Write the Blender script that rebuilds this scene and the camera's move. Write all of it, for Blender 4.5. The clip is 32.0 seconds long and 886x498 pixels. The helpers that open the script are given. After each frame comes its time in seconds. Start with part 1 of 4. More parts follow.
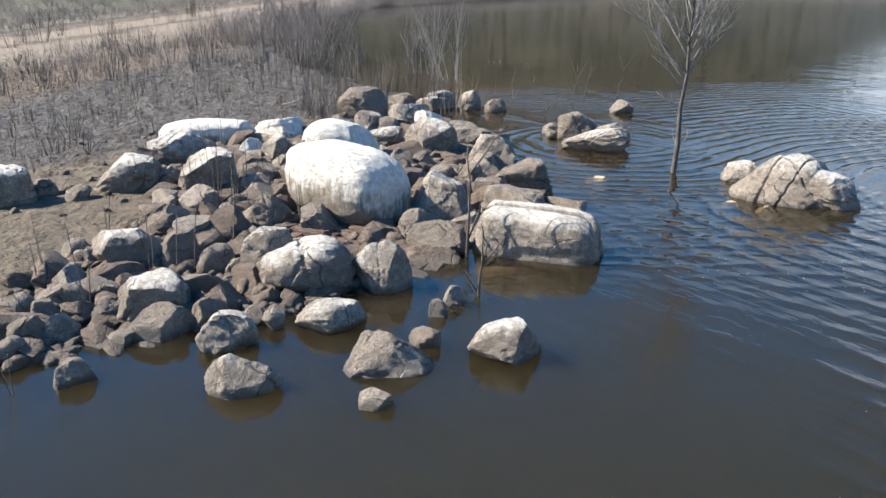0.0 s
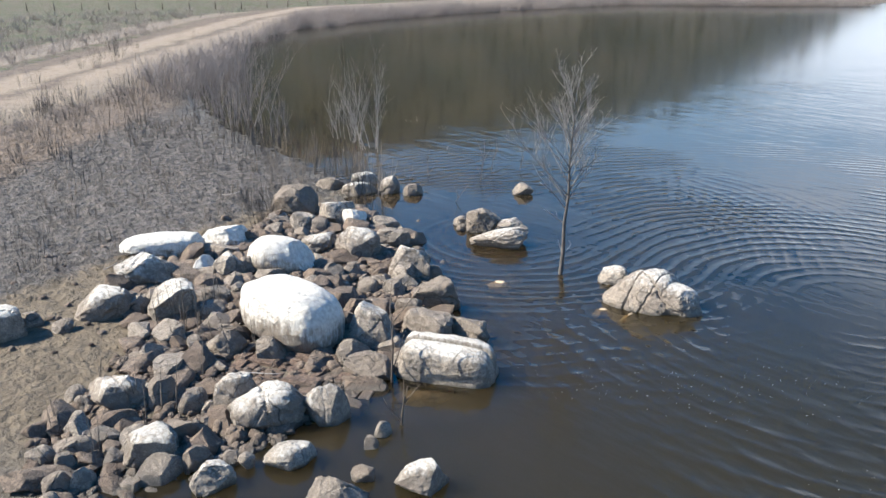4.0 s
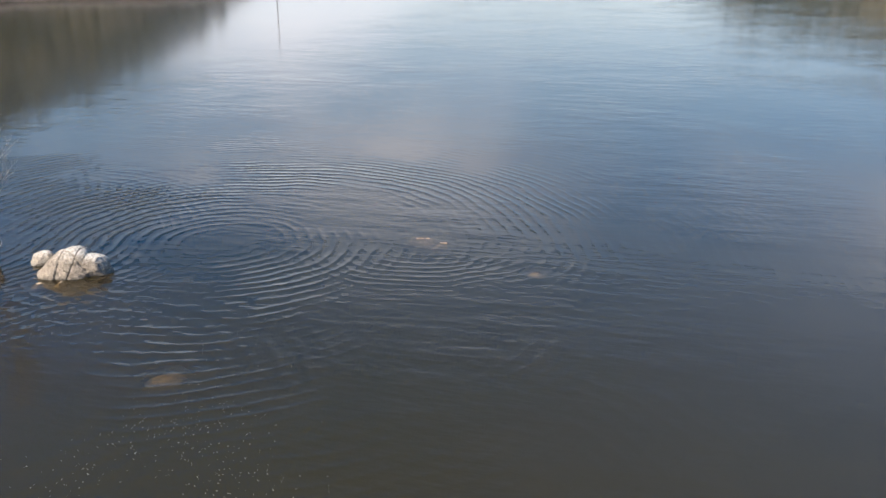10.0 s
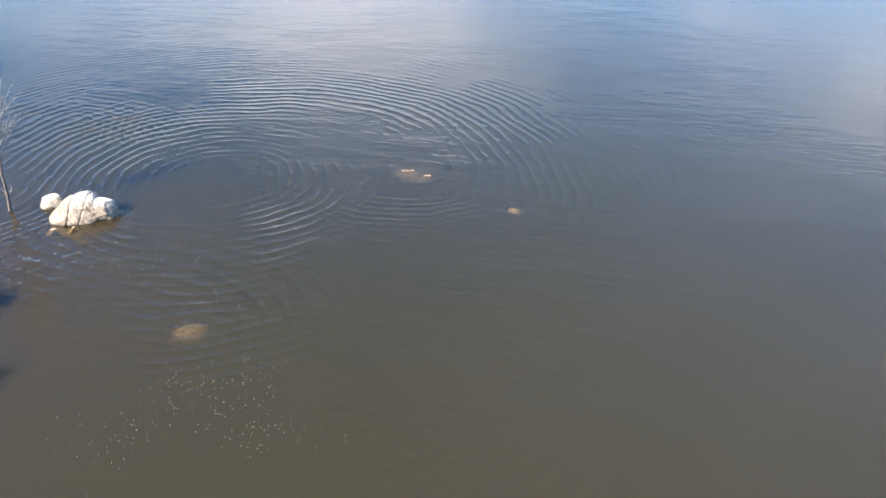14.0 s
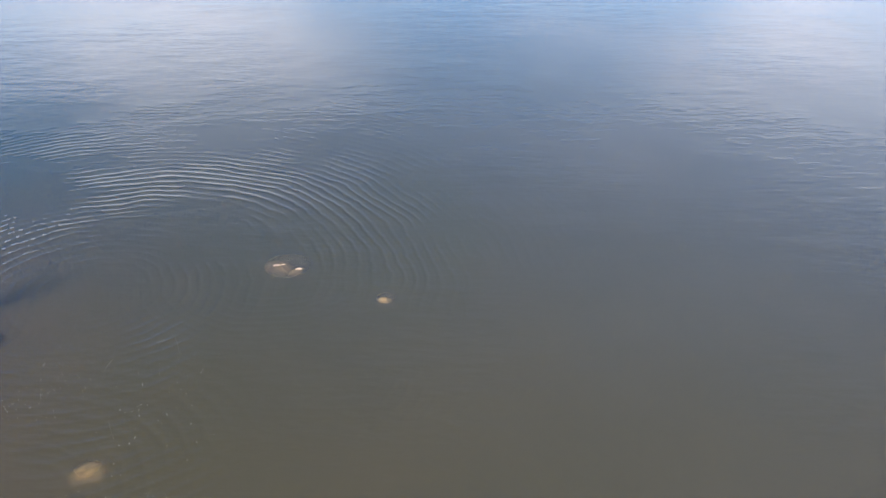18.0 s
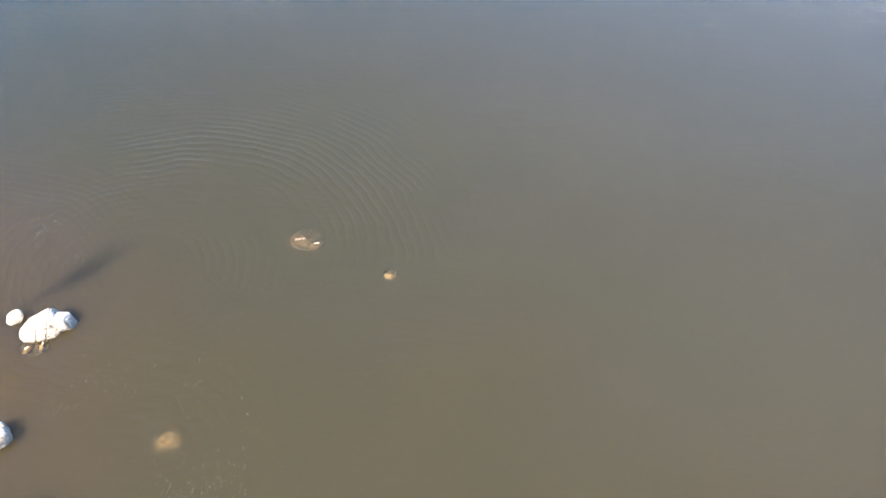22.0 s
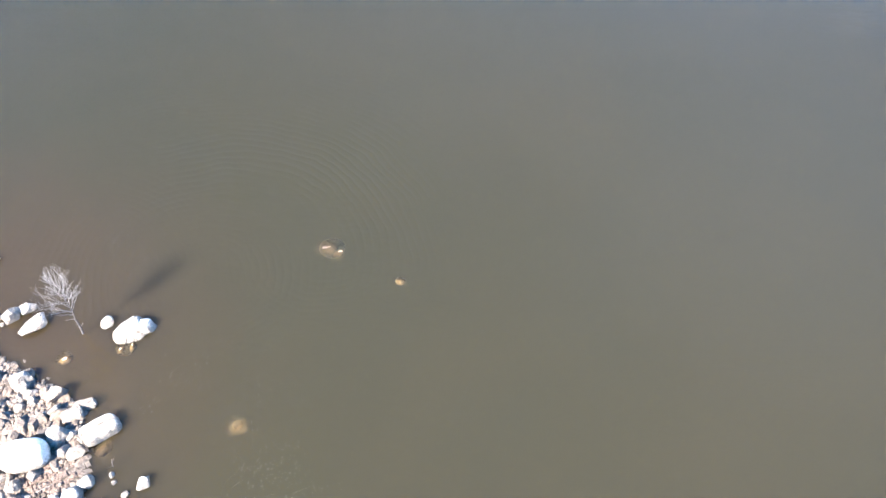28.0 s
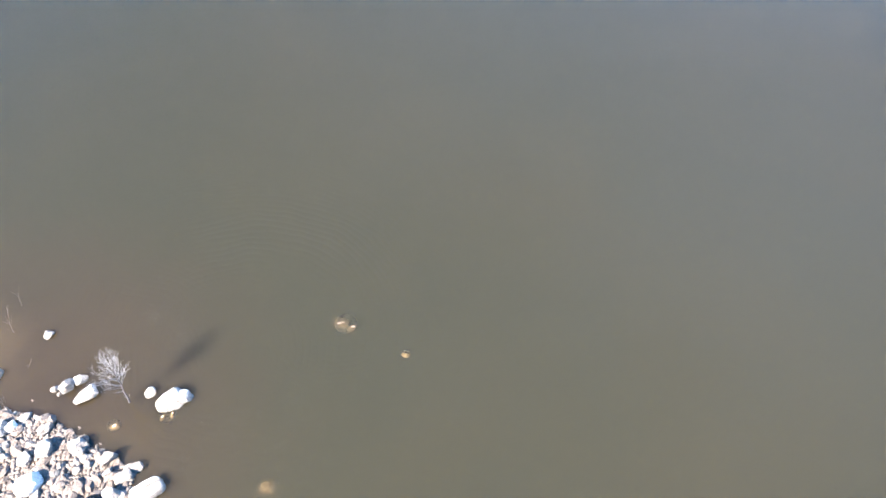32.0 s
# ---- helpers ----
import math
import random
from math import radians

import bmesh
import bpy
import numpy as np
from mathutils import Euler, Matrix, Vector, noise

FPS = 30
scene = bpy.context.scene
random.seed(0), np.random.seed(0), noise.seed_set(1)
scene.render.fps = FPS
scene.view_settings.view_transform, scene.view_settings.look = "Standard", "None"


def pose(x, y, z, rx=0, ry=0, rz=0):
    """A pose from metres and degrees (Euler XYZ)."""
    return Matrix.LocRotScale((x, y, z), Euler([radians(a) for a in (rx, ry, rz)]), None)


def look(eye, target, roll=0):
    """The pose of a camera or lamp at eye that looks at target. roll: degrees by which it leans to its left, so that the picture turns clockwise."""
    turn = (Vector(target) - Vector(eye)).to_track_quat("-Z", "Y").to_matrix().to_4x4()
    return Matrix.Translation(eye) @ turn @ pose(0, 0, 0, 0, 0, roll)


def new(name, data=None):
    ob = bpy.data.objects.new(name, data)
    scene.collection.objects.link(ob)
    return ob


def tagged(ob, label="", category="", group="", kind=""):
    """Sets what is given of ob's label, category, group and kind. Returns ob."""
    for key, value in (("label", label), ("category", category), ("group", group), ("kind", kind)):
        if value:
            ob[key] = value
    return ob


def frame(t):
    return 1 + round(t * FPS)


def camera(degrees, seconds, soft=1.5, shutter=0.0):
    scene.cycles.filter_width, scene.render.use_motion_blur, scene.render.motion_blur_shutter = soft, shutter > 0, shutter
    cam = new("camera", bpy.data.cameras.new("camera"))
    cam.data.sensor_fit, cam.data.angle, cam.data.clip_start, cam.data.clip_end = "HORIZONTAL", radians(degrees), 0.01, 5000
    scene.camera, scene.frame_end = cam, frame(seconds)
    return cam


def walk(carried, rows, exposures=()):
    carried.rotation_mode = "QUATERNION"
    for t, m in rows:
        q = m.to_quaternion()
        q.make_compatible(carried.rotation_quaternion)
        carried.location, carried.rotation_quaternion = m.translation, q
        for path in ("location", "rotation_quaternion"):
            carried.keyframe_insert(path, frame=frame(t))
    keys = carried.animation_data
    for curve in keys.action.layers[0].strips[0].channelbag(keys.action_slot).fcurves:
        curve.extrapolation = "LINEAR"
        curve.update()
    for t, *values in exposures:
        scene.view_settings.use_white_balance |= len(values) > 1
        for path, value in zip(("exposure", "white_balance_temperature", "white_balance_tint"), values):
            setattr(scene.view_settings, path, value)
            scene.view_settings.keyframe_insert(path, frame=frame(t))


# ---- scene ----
# Eye in metres, then tilt, roll and heading in degrees, every half second
PATH = [
    (0, 10.006, -16.218, 4.612, 71.97, 0.21, 55.80),
    (0.5, 9.944, -16.152, 5.001, 71.84, 0.11, 55.87),
    (1, 9.951, -16.072, 6.077, 71.66, -0.10, 56.00),
    (1.5, 10.004, -16.086, 7.064, 71.64, -0.25, 55.95),
    (2, 10.138, -16.178, 7.430, 71.63, -0.25, 55.97),
    (2.5, 10.210, -16.263, 7.738, 71.46, -0.31, 56.06),
    (4.5, 13.420, -18.647, 8.710, 71.39, 0.21, 47.36),
    (5, 14.567, -19.534, 8.838, 71.28, 0.02, 43.93),
    (5.5, 15.693, -20.519, 8.982, 71.24, 0.01, 38.85),
    (6, 16.803, -21.547, 9.380, 70.97, 0.24, 30.56),
    (6.5, 17.606, -22.584, 9.641, 70.89, 0.13, 23.38),
    (7, 18.184, -23.543, 9.881, 70.91, 0.23, 21.32),
    (7.5, 18.491, -24.389, 10.117, 70.91, 0.20, 21.21),
    (8, 18.697, -25.018, 10.326, 70.84, 0.20, 19.61),
    (8.5, 18.938, -25.200, 10.396, 71.00, 0.17, 16.32),
    (9, 19.077, -25.251, 10.558, 70.88, 0.08, 13.61),
    (9.5, 19.066, -25.271, 10.830, 70.47, -0.04, 13.60),
    (10, 18.949, -25.262, 11.154, 70.29, -0.05, 13.36),
    (10.5, 18.777, -25.359, 11.535, 70.57, -0.02, 12.87),
    (11, 18.495, -25.590, 11.998, 70.75, 0.03, 12.04),
    (11.5, 18.584, -25.720, 12.499, 70.62, -0.09, 11.99),
    (12, 18.663, -25.877, 13.039, 69.83, -0.02, 11.90),
    (12.5, 18.716, -26.002, 13.507, 67.62, -0.06, 11.81),
    (13, 18.648, -26.252, 13.955, 63.98, -0.01, 11.49),
    (13.5, 18.587, -26.411, 14.427, 60.77, -0.03, 11.32),
    (14, 18.556, -26.498, 14.978, 60.70, -0.07, 11.05),
    (14.5, 18.489, -26.505, 15.549, 60.63, -0.16, 9.97),
    (16.5, 18.354, -26.795, 17.667, 60.53, -0.20, 5.12),
    (17, 18.320, -26.868, 18.196, 60.46, -0.20, 3.77),
    (17.5, 18.279, -26.870, 18.644, 60.52, -0.08, 2.72),
    (18, 18.069, -26.906, 19.524, 60.44, -0.03, 0.18),
    (18.5, 17.933, -27.142, 20.724, 60.54, -0.03, -3.72),
    (19, 17.798, -27.377, 21.924, 60.55, -0.04, -4.21),
    (19.5, 17.836, -27.651, 23.342, 60.50, -0.03, -2.25),
    (20, 17.998, -27.878, 24.848, 60.07, 0.05, -0.67),
    (20.5, 18.189, -28.003, 26.376, 56.85, -0.04, -0.42),
    (21, 18.437, -28.167, 27.895, 53.77, -0.02, -0.14),
    (21.5, 18.554, -28.095, 29.073, 50.87, 0.15, 0.36),
    (22, 18.480, -28.098, 30.107, 47.97, 0.03, 0.37),
    (22.5, 18.454, -28.226, 31.078, 45.40, 0.02, 0.40),
    (23, 18.324, -28.337, 32.042, 42.65, -0.04, 0.26),
    (23.5, 18.277, -28.456, 33.072, 40.02, -0.02, 0.32),
    (24, 18.253, -28.547, 34.243, 38.63, -0.04, 0.27),
    (24.5, 18.225, -28.563, 35.486, 38.52, -0.03, 0.25),
    (25, 18.298, -28.619, 36.836, 38.38, -0.02, 0.32),
    (25.5, 18.258, -28.503, 38.094, 38.18, 0.04, 0.25),
    (27.5, 18.277, -28.565, 43.053, 37.92, 0.11, -0.06),
    (28, 18.323, -28.576, 44.242, 37.93, 0.05, 0.01),
    (28.5, 18.373, -28.578, 45.385, 37.93, 0.00, 0.08),
    (29, 18.353, -28.525, 46.540, 37.87, 0.01, 0.01),
    (29.5, 18.343, -28.476, 47.674, 37.85, -0.02, -0.04),
    (30, 18.377, -28.406, 48.888, 37.84, -0.00, -0.04),
    (30.5, 18.426, -28.424, 50.139, 37.84, 0.01, 0.08),
    (31, 18.400, -28.565, 51.335, 37.87, -0.04, 0.09),
    (31.5, 18.331, -28.802, 52.479, 37.98, -0.04, 0.05),
    (32, 18.343, -29.108, 53.624, 38.14, 0.02, 0.11),
]
cam = camera(54.27, 32.0)
walk(cam, [(t, pose(x, y, z, rx, ry, rz)) for t, x, y, z, rx, ry, rz in PATH],
     exposures=[(0, 1.62, 6350, 8), (2.5, 1.6, 6300, 8), (4.5, 1.7, 6200, 7), (6, 1.76, 6050, 6), (9, 1.54, 6550, 10), (12, 1.43, 7050, 12), (12.8, 1.44, 7050, 12), (13.8, 2.42, 6750, 12), (17, 2.5, 6400, 12), (20, 2.47, 6350, 12), (21, 2.84, 6550, 12), (22, 3.2, 6800, 12), (24, 3.36, 6450, 12), (28, 3.36, 6000, 12), (32, 3.4, 5900, 12)])

# ---- sky and sun ----
SUN_AZIMUTH, SUN_HEIGHT = radians(223), radians(38)
sun = new("sun", bpy.data.lights.new("sun", "SUN"))
sun.data.energy, sun.data.angle, sun.data.color = 5.0, radians(0.5), (1.0, 0.925, 0.81)
sun.matrix_world = look((0, 0, 0), (-math.sin(SUN_AZIMUTH) * math.cos(SUN_HEIGHT), -math.cos(SUN_AZIMUTH) * math.cos(SUN_HEIGHT), -math.sin(SUN_HEIGHT)))

world = bpy.data.worlds.new("sky")
scene.world = world
world.use_nodes = True


class Nodes:
    """Short hand for building a node tree."""

    def __init__(self, tree):
        self.tree = tree

    def add(self, kind, **inputs):
        node = self.tree.nodes.new(kind)
        for key, value in inputs.items():
            name = key.replace("_", " ")
            sock = node.inputs[int(key[1:])] if key[0] == "i" and key[1:].isdigit() else node.inputs[name]
            if isinstance(value, bpy.types.NodeSocket):
                self.tree.links.new(value, sock)
            else:
                sock.default_value = value
        return node

    def math(self, op, a, b=0.0, clamp=False):
        node = self.add("ShaderNodeMath", i0=a, i1=b)
        node.operation, node.use_clamp = op, clamp
        return node.outputs[0]

    def vmath(self, op, a, b=(0, 0, 0)):
        node = self.add("ShaderNodeVectorMath", i0=a, i1=b)
        node.operation = op
        return node.outputs[1] if op in ("LENGTH", "DOT_PRODUCT", "DISTANCE") else node.outputs[0]

    def mix(self, fac, a, b):
        node = self.tree.nodes.new("ShaderNodeMix")
        node.data_type = "RGBA"
        for sock, value in ((node.inputs[0], fac), (node.inputs[6], a), (node.inputs[7], b)):
            if isinstance(value, bpy.types.NodeSocket):
                self.tree.links.new(value, sock)
            else:
                sock.default_value = value if not isinstance(value, tuple) or len(value) == 4 else (*value, 1)
        return node.outputs[2]

    def ramp(self, value, low, high):
        node = self.add("ShaderNodeMapRange", Value=value, From_Min=low, From_Max=high)
        node.interpolation_type = "SMOOTHSTEP"
        return node.outputs[0]

    def noise(self, vector, scale, detail=4.0, rough=0.55):
        return self.add("ShaderNodeTexNoise", Vector=vector, Scale=scale, Detail=detail, Roughness=rough).outputs[0]


w = Nodes(world.node_tree)
sky = w.add("ShaderNodeTexSky")
sky.sky_type, sky.sun_disc, sky.sun_elevation, sky.sun_rotation = "NISHITA", False, SUN_HEIGHT, SUN_AZIMUTH
way = w.add("ShaderNodeTexCoord").outputs["Generated"]
up = w.add("ShaderNodeSeparateXYZ", Vector=way).outputs[2]
spread = w.math("ADD", w.math("MAXIMUM", up, 0.0), 0.12)
deck = w.add("ShaderNodeVectorMath", i0=way)
deck.operation = "SCALE"
world.node_tree.links.new(w.math("DIVIDE", 1.0, spread), deck.inputs["Scale"])
cloud = w.noise(deck.outputs[0], 0.55, 6.0, 0.52)
# banks of cloud: bearing, height and breadth in degrees
for bearing, height, breadth, weight in ((-22, 12, 24, 0.13), (26, 16, 13, 0.14), (-12, 18, 9, 0.04), (12, 24, 5, 0.09)):
    to = (math.sin(radians(bearing)) * math.cos(radians(height)), math.cos(radians(bearing)) * math.cos(radians(height)), math.sin(radians(height)))
    near = w.ramp(w.vmath("DISTANCE", w.vmath("MULTIPLY", way, (1, 1, 2.2)), (to[0], to[1], to[2] * 2.2)), radians(breadth) * 1.4, 0.0)
    cloud = w.math("ADD", cloud, w.math("MULTIPLY", near, weight))
cover = w.math("MULTIPLY", w.ramp(cloud, 0.53, 0.73), w.math("MULTIPLY", w.ramp(up, 0.48, 0.15), w.ramp(up, 0.02, 0.12)))
blue = w.add("ShaderNodeHueSaturation", Saturation=2.05, Value=1.02, Color=sky.outputs[0]).outputs[0]
haze = w.mix(w.math("MULTIPLY", w.ramp(up, 0.36, 0.04), 0.72), blue, (5.2, 5.6, 6.8))
# a thin high veil towards the north-east
veil = w.math("MULTIPLY", w.ramp(w.vmath("DISTANCE", way, (0.42, 0.68, 0.60)), 0.8, 0.1), w.math("MULTIPLY", w.ramp(w.noise(deck.outputs[0], 0.9, 5.0, 0.6), 0.3, 0.65), 0.42))
haze = w.mix(veil, haze, (3.0, 4.6, 8.0))
colour = w.mix(w.math("MULTIPLY", cover, 0.85), haze, (8.6, 8.6, 9.4))
shine = w.add("ShaderNodeBackground", Color=colour, Strength=0.088)
world.node_tree.links.new(shine.outputs[0], world.node_tree.nodes["World Output"].inputs[0])


# ---- materials ----
def material(name):
    m = bpy.data.materials.new(name)
    m.use_nodes = True
    n = Nodes(m.node_tree)
    return m, n, m.node_tree.nodes["Principled BSDF"]


def plug(n, bsdf, **values):
    for key, value in values.items():
        sock = bsdf.inputs[key.replace("_", " ")]
        if isinstance(value, bpy.types.NodeSocket):
            n.tree.links.new(value, sock)
        else:
            sock.default_value = value


def rock_material(name, white, tone, damp=0.75):
    """Weathered granite; white: how much of it is limed over by bird droppings."""
    m, n, bsdf = material(name)
    coord = n.add("ShaderNodeTexCoord")
    rnd = n.add("ShaderNodeObjectInfo").outputs["Random"]
    jump = n.add("ShaderNodeCombineXYZ", X=n.math("MULTIPLY", rnd, 37.0), Y=n.math("MULTIPLY", rnd, 91.0), Z=n.math("MULTIPLY", rnd, 53.0)).outputs[0]
    geo = n.add("ShaderNodeNewGeometry")
    at = n.vmath("ADD", geo.outputs["Position"], jump)
    big, mid, fine = n.noise(at, 1.7, 5.0), n.noise(at, 8.0, 6.0, 0.65), n.noise(at, 34.0, 5.0, 0.75)
    speck = n.noise(at, 110.0, 2.0)
    warp = n.vmath("ADD", at, n.vmath("MULTIPLY", n.add("ShaderNodeTexNoise", Vector=at, Scale=3.0, Detail=3.0).outputs[1], (0.25, 0.25, 0.25)))
    cell = n.add("ShaderNodeTexVoronoi", Vector=warp, Scale=1.7)
    cell.feature = "DISTANCE_TO_EDGE"
    crack = n.math("MULTIPLY", n.ramp(cell.outputs["Distance"], 0.02, 0.003), n.ramp(n.noise(at, 1.1, 2.0), 0.47, 0.56))
    base = n.mix(n.ramp(big, 0.32, 0.68), tuple(c * 0.48 for c in tone), tone)
    base = n.mix(n.math("MULTIPLY", n.ramp(mid, 0.46, 0.62), 0.75), base, tuple(c * f for c, f in zip(tone, (1.3, 1.26, 1.2))))
    base = n.mix(n.math("MULTIPLY", n.ramp(mid, 0.46, 0.34), 0.6), base, tuple(c * 0.42 for c in tone))
    base = n.mix(n.math("MULTIPLY", n.ramp(fine, 0.48, 0.62), 0.85), base, tuple(c * 0.32 for c in tone))
    base = n.mix(n.math("MULTIPLY", n.ramp(speck, 0.6, 0.8), 0.3), base, tuple(c * 1.6 for c in tone))
    base = n.mix(n.math("MULTIPLY", rnd, 0.45), base, tuple(c * f for c, f in zip(tone, (0.5, 0.43, 0.38))))
    lichen = n.ramp(n.noise(n.vmath("ADD", at, (7, 3, 5)), 4.2, 9.0, 0.74), 0.52, 0.6)
    base = n.mix(n.math("MULTIPLY", lichen, 0.68), base, tuple(c * 0.34 for c in tone))
    island = geo.outputs["Random Per Island"]
    base = n.mix(n.math("MULTIPLY", island, 0.62), base, tuple(c * f for c, f in zip(tone, (0.38, 0.34, 0.31))))
    if white:
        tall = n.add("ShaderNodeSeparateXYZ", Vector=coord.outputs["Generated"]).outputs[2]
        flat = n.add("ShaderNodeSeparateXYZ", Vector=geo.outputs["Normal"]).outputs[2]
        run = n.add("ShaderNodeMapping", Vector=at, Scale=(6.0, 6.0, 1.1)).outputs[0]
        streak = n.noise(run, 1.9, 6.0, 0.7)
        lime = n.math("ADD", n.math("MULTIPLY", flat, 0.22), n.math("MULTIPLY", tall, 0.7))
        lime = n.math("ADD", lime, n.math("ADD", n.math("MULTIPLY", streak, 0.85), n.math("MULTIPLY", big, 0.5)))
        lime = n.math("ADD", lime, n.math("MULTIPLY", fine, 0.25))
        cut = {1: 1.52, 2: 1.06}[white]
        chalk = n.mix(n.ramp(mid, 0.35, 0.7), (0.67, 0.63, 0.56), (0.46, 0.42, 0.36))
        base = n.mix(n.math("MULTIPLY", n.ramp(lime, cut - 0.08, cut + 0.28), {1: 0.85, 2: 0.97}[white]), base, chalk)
    crack = n.math("MULTIPLY", crack, 0.1 if white == 2 else 1.0)
    base = n.mix(n.math("MULTIPLY", crack, 0.7), base, (0.05, 0.04, 0.032))
    # waterline: a dark tide mark of wet silt
    high = n.add("ShaderNodeSeparateXYZ", Vector=geo.outputs["Position"]).outputs[2]
    wet = n.ramp(n.math("ADD", high, n.math("MULTIPLY", n.noise(at, 5.0), 0.16)), 0.22, 0.07)
    base = n.mix(n.math("MULTIPLY", wet, damp), base, (0.045, 0.038, 0.028))
    rise = n.math("SUBTRACT", n.math("ADD", n.math("MULTIPLY", fine, 0.4), n.math("MULTIPLY", mid, 0.85)), n.math("MULTIPLY", crack, 0.6))
    bump = n.add("ShaderNodeBump", Height=rise, Strength=1.0, Distance=0.13)
    plug(n, bsdf, Base_Color=base, Roughness=n.math("SUBTRACT", 0.93, n.math("MULTIPLY", wet, 0.5)), Normal=bump.outputs[0])
    return m


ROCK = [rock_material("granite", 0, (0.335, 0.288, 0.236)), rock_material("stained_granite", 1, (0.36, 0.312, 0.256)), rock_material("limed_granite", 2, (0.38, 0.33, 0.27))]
RUBBLE = rock_material("brown_rubble", 0, (0.222, 0.170, 0.130))
BEDROCK_SKIN = rock_material("brown_bedrock", 0, (0.205, 0.140, 0.102))
DARK = rock_material("dark_rubble", 0, (0.112, 0.078, 0.058))


def ground_material():
    m, n, bsdf = material("shore_ground")
    geo = n.add("ShaderNodeNewGeometry")
    at = geo.outputs["Position"]
    kind = n.add("ShaderNodeSeparateColor", Color=n.add("ShaderNodeVertexColor").outputs[0])
    broad, mid, fine = n.noise(at, 0.35, 5.0), n.noise(at, 3.0, 5.0, 0.6), n.noise(at, 30.0, 5.0, 0.7)
    mud = n.mix(n.ramp(mid, 0.35, 0.65), (0.040, 0.035, 0.030), (0.102, 0.087, 0.076))
    lump = n.noise(at, 5.5, 3.0, 0.5)
    mud = n.mix(n.math("MULTIPLY", n.ramp(lump, 0.5, 0.36), 0.65), mud, (0.037, 0.030, 0.026))
    mud = n.mix(n.math("MULTIPLY", n.ramp(fine, 0.5, 0.75), 0.6), mud, (0.037, 0.030, 0.025))
    sand = n.mix(n.ramp(mid, 0.3, 0.7), (0.076, 0.057, 0.035), (0.138, 0.104, 0.066))
    sand = n.mix(n.math("MULTIPLY", n.ramp(fine, 0.5, 0.8), 0.5), sand, (0.078, 0.056, 0.034))
    # the track: two pale wheel lines, a brown crown with tufts, and a bare slope down to the mud
    side = n.add("ShaderNodeAttribute")
    side.attribute_name = "side"
    side = n.math("ADD", side.outputs["Fac"], n.math("MULTIPLY", n.math("SUBTRACT", broad, 0.5), 3.0))
    wheel = n.math("MAXIMUM", n.ramp(n.math("ABSOLUTE", n.math("ADD", side, -0.4)), 2.4, 0.9), n.ramp(n.math("ABSOLUTE", n.math("ADD", side, -5.2)), 2.8, 1.0))
    road = n.mix(n.ramp(mid, 0.3, 0.7), (0.084, 0.060, 0.043), (0.146, 0.108, 0.077))
    road = n.mix(n.math("MULTIPLY", wheel, n.ramp(mid, 0.2, 0.5)), road, (0.235, 0.184, 0.132))
    road = n.mix(n.math("MULTIPLY", n.ramp(n.math("ABSOLUTE", n.math("ADD", side, 9.0)), 4.5, 2.0), n.ramp(mid, 0.4, 0.6)), road, (0.205, 0.172, 0.135))
    grass = n.mix(n.ramp(broad, 0.42, 0.62), (0.072, 0.057, 0.036), (0.043, 0.055, 0.017))
    grass = n.mix(n.ramp(mid, 0.5, 0.7), grass, (0.116, 0.094, 0.067))
    edge = n.math("MULTIPLY", n.math("SUBTRACT", mid, 0.5), 0.7)
    base = n.mix(n.ramp(n.math("ADD", kind.outputs[2], edge), 0.3, 0.7), mud, sand)
    base = n.mix(n.ramp(n.math("ADD", kind.outputs[1], edge), 0.3, 0.7), base, grass)
    base = n.mix(n.ramp(n.math("ADD", kind.outputs[0], edge), 0.3, 0.7), base, road)
    high = n.add("ShaderNodeSeparateXYZ", Vector=at).outputs[2]
    wet = n.ramp(high, 0.16, 0.02)
    base = n.mix(n.math("MULTIPLY", wet, 0.6), base, (0.05, 0.042, 0.03))
    woods = n.mix(n.ramp(n.noise(at, 0.045, 5.0), 0.42, 0.58), (0.013, 0.015, 0.006), (0.060, 0.050, 0.026))
    base = n.mix(n.ramp(high, 2.5, 6.0), base, woods)
    bump = n.add("ShaderNodeBump", Height=n.math("ADD", n.math("ADD", mid, lump), n.math("MULTIPLY", fine, 0.3)), Strength=1.0, Distance=0.22)
    plug(n, bsdf, Base_Color=base, Roughness=n.math("SUBTRACT", 0.95, n.math("MULTIPLY", wet, 0.35)), Normal=bump.outputs[0])
    return m


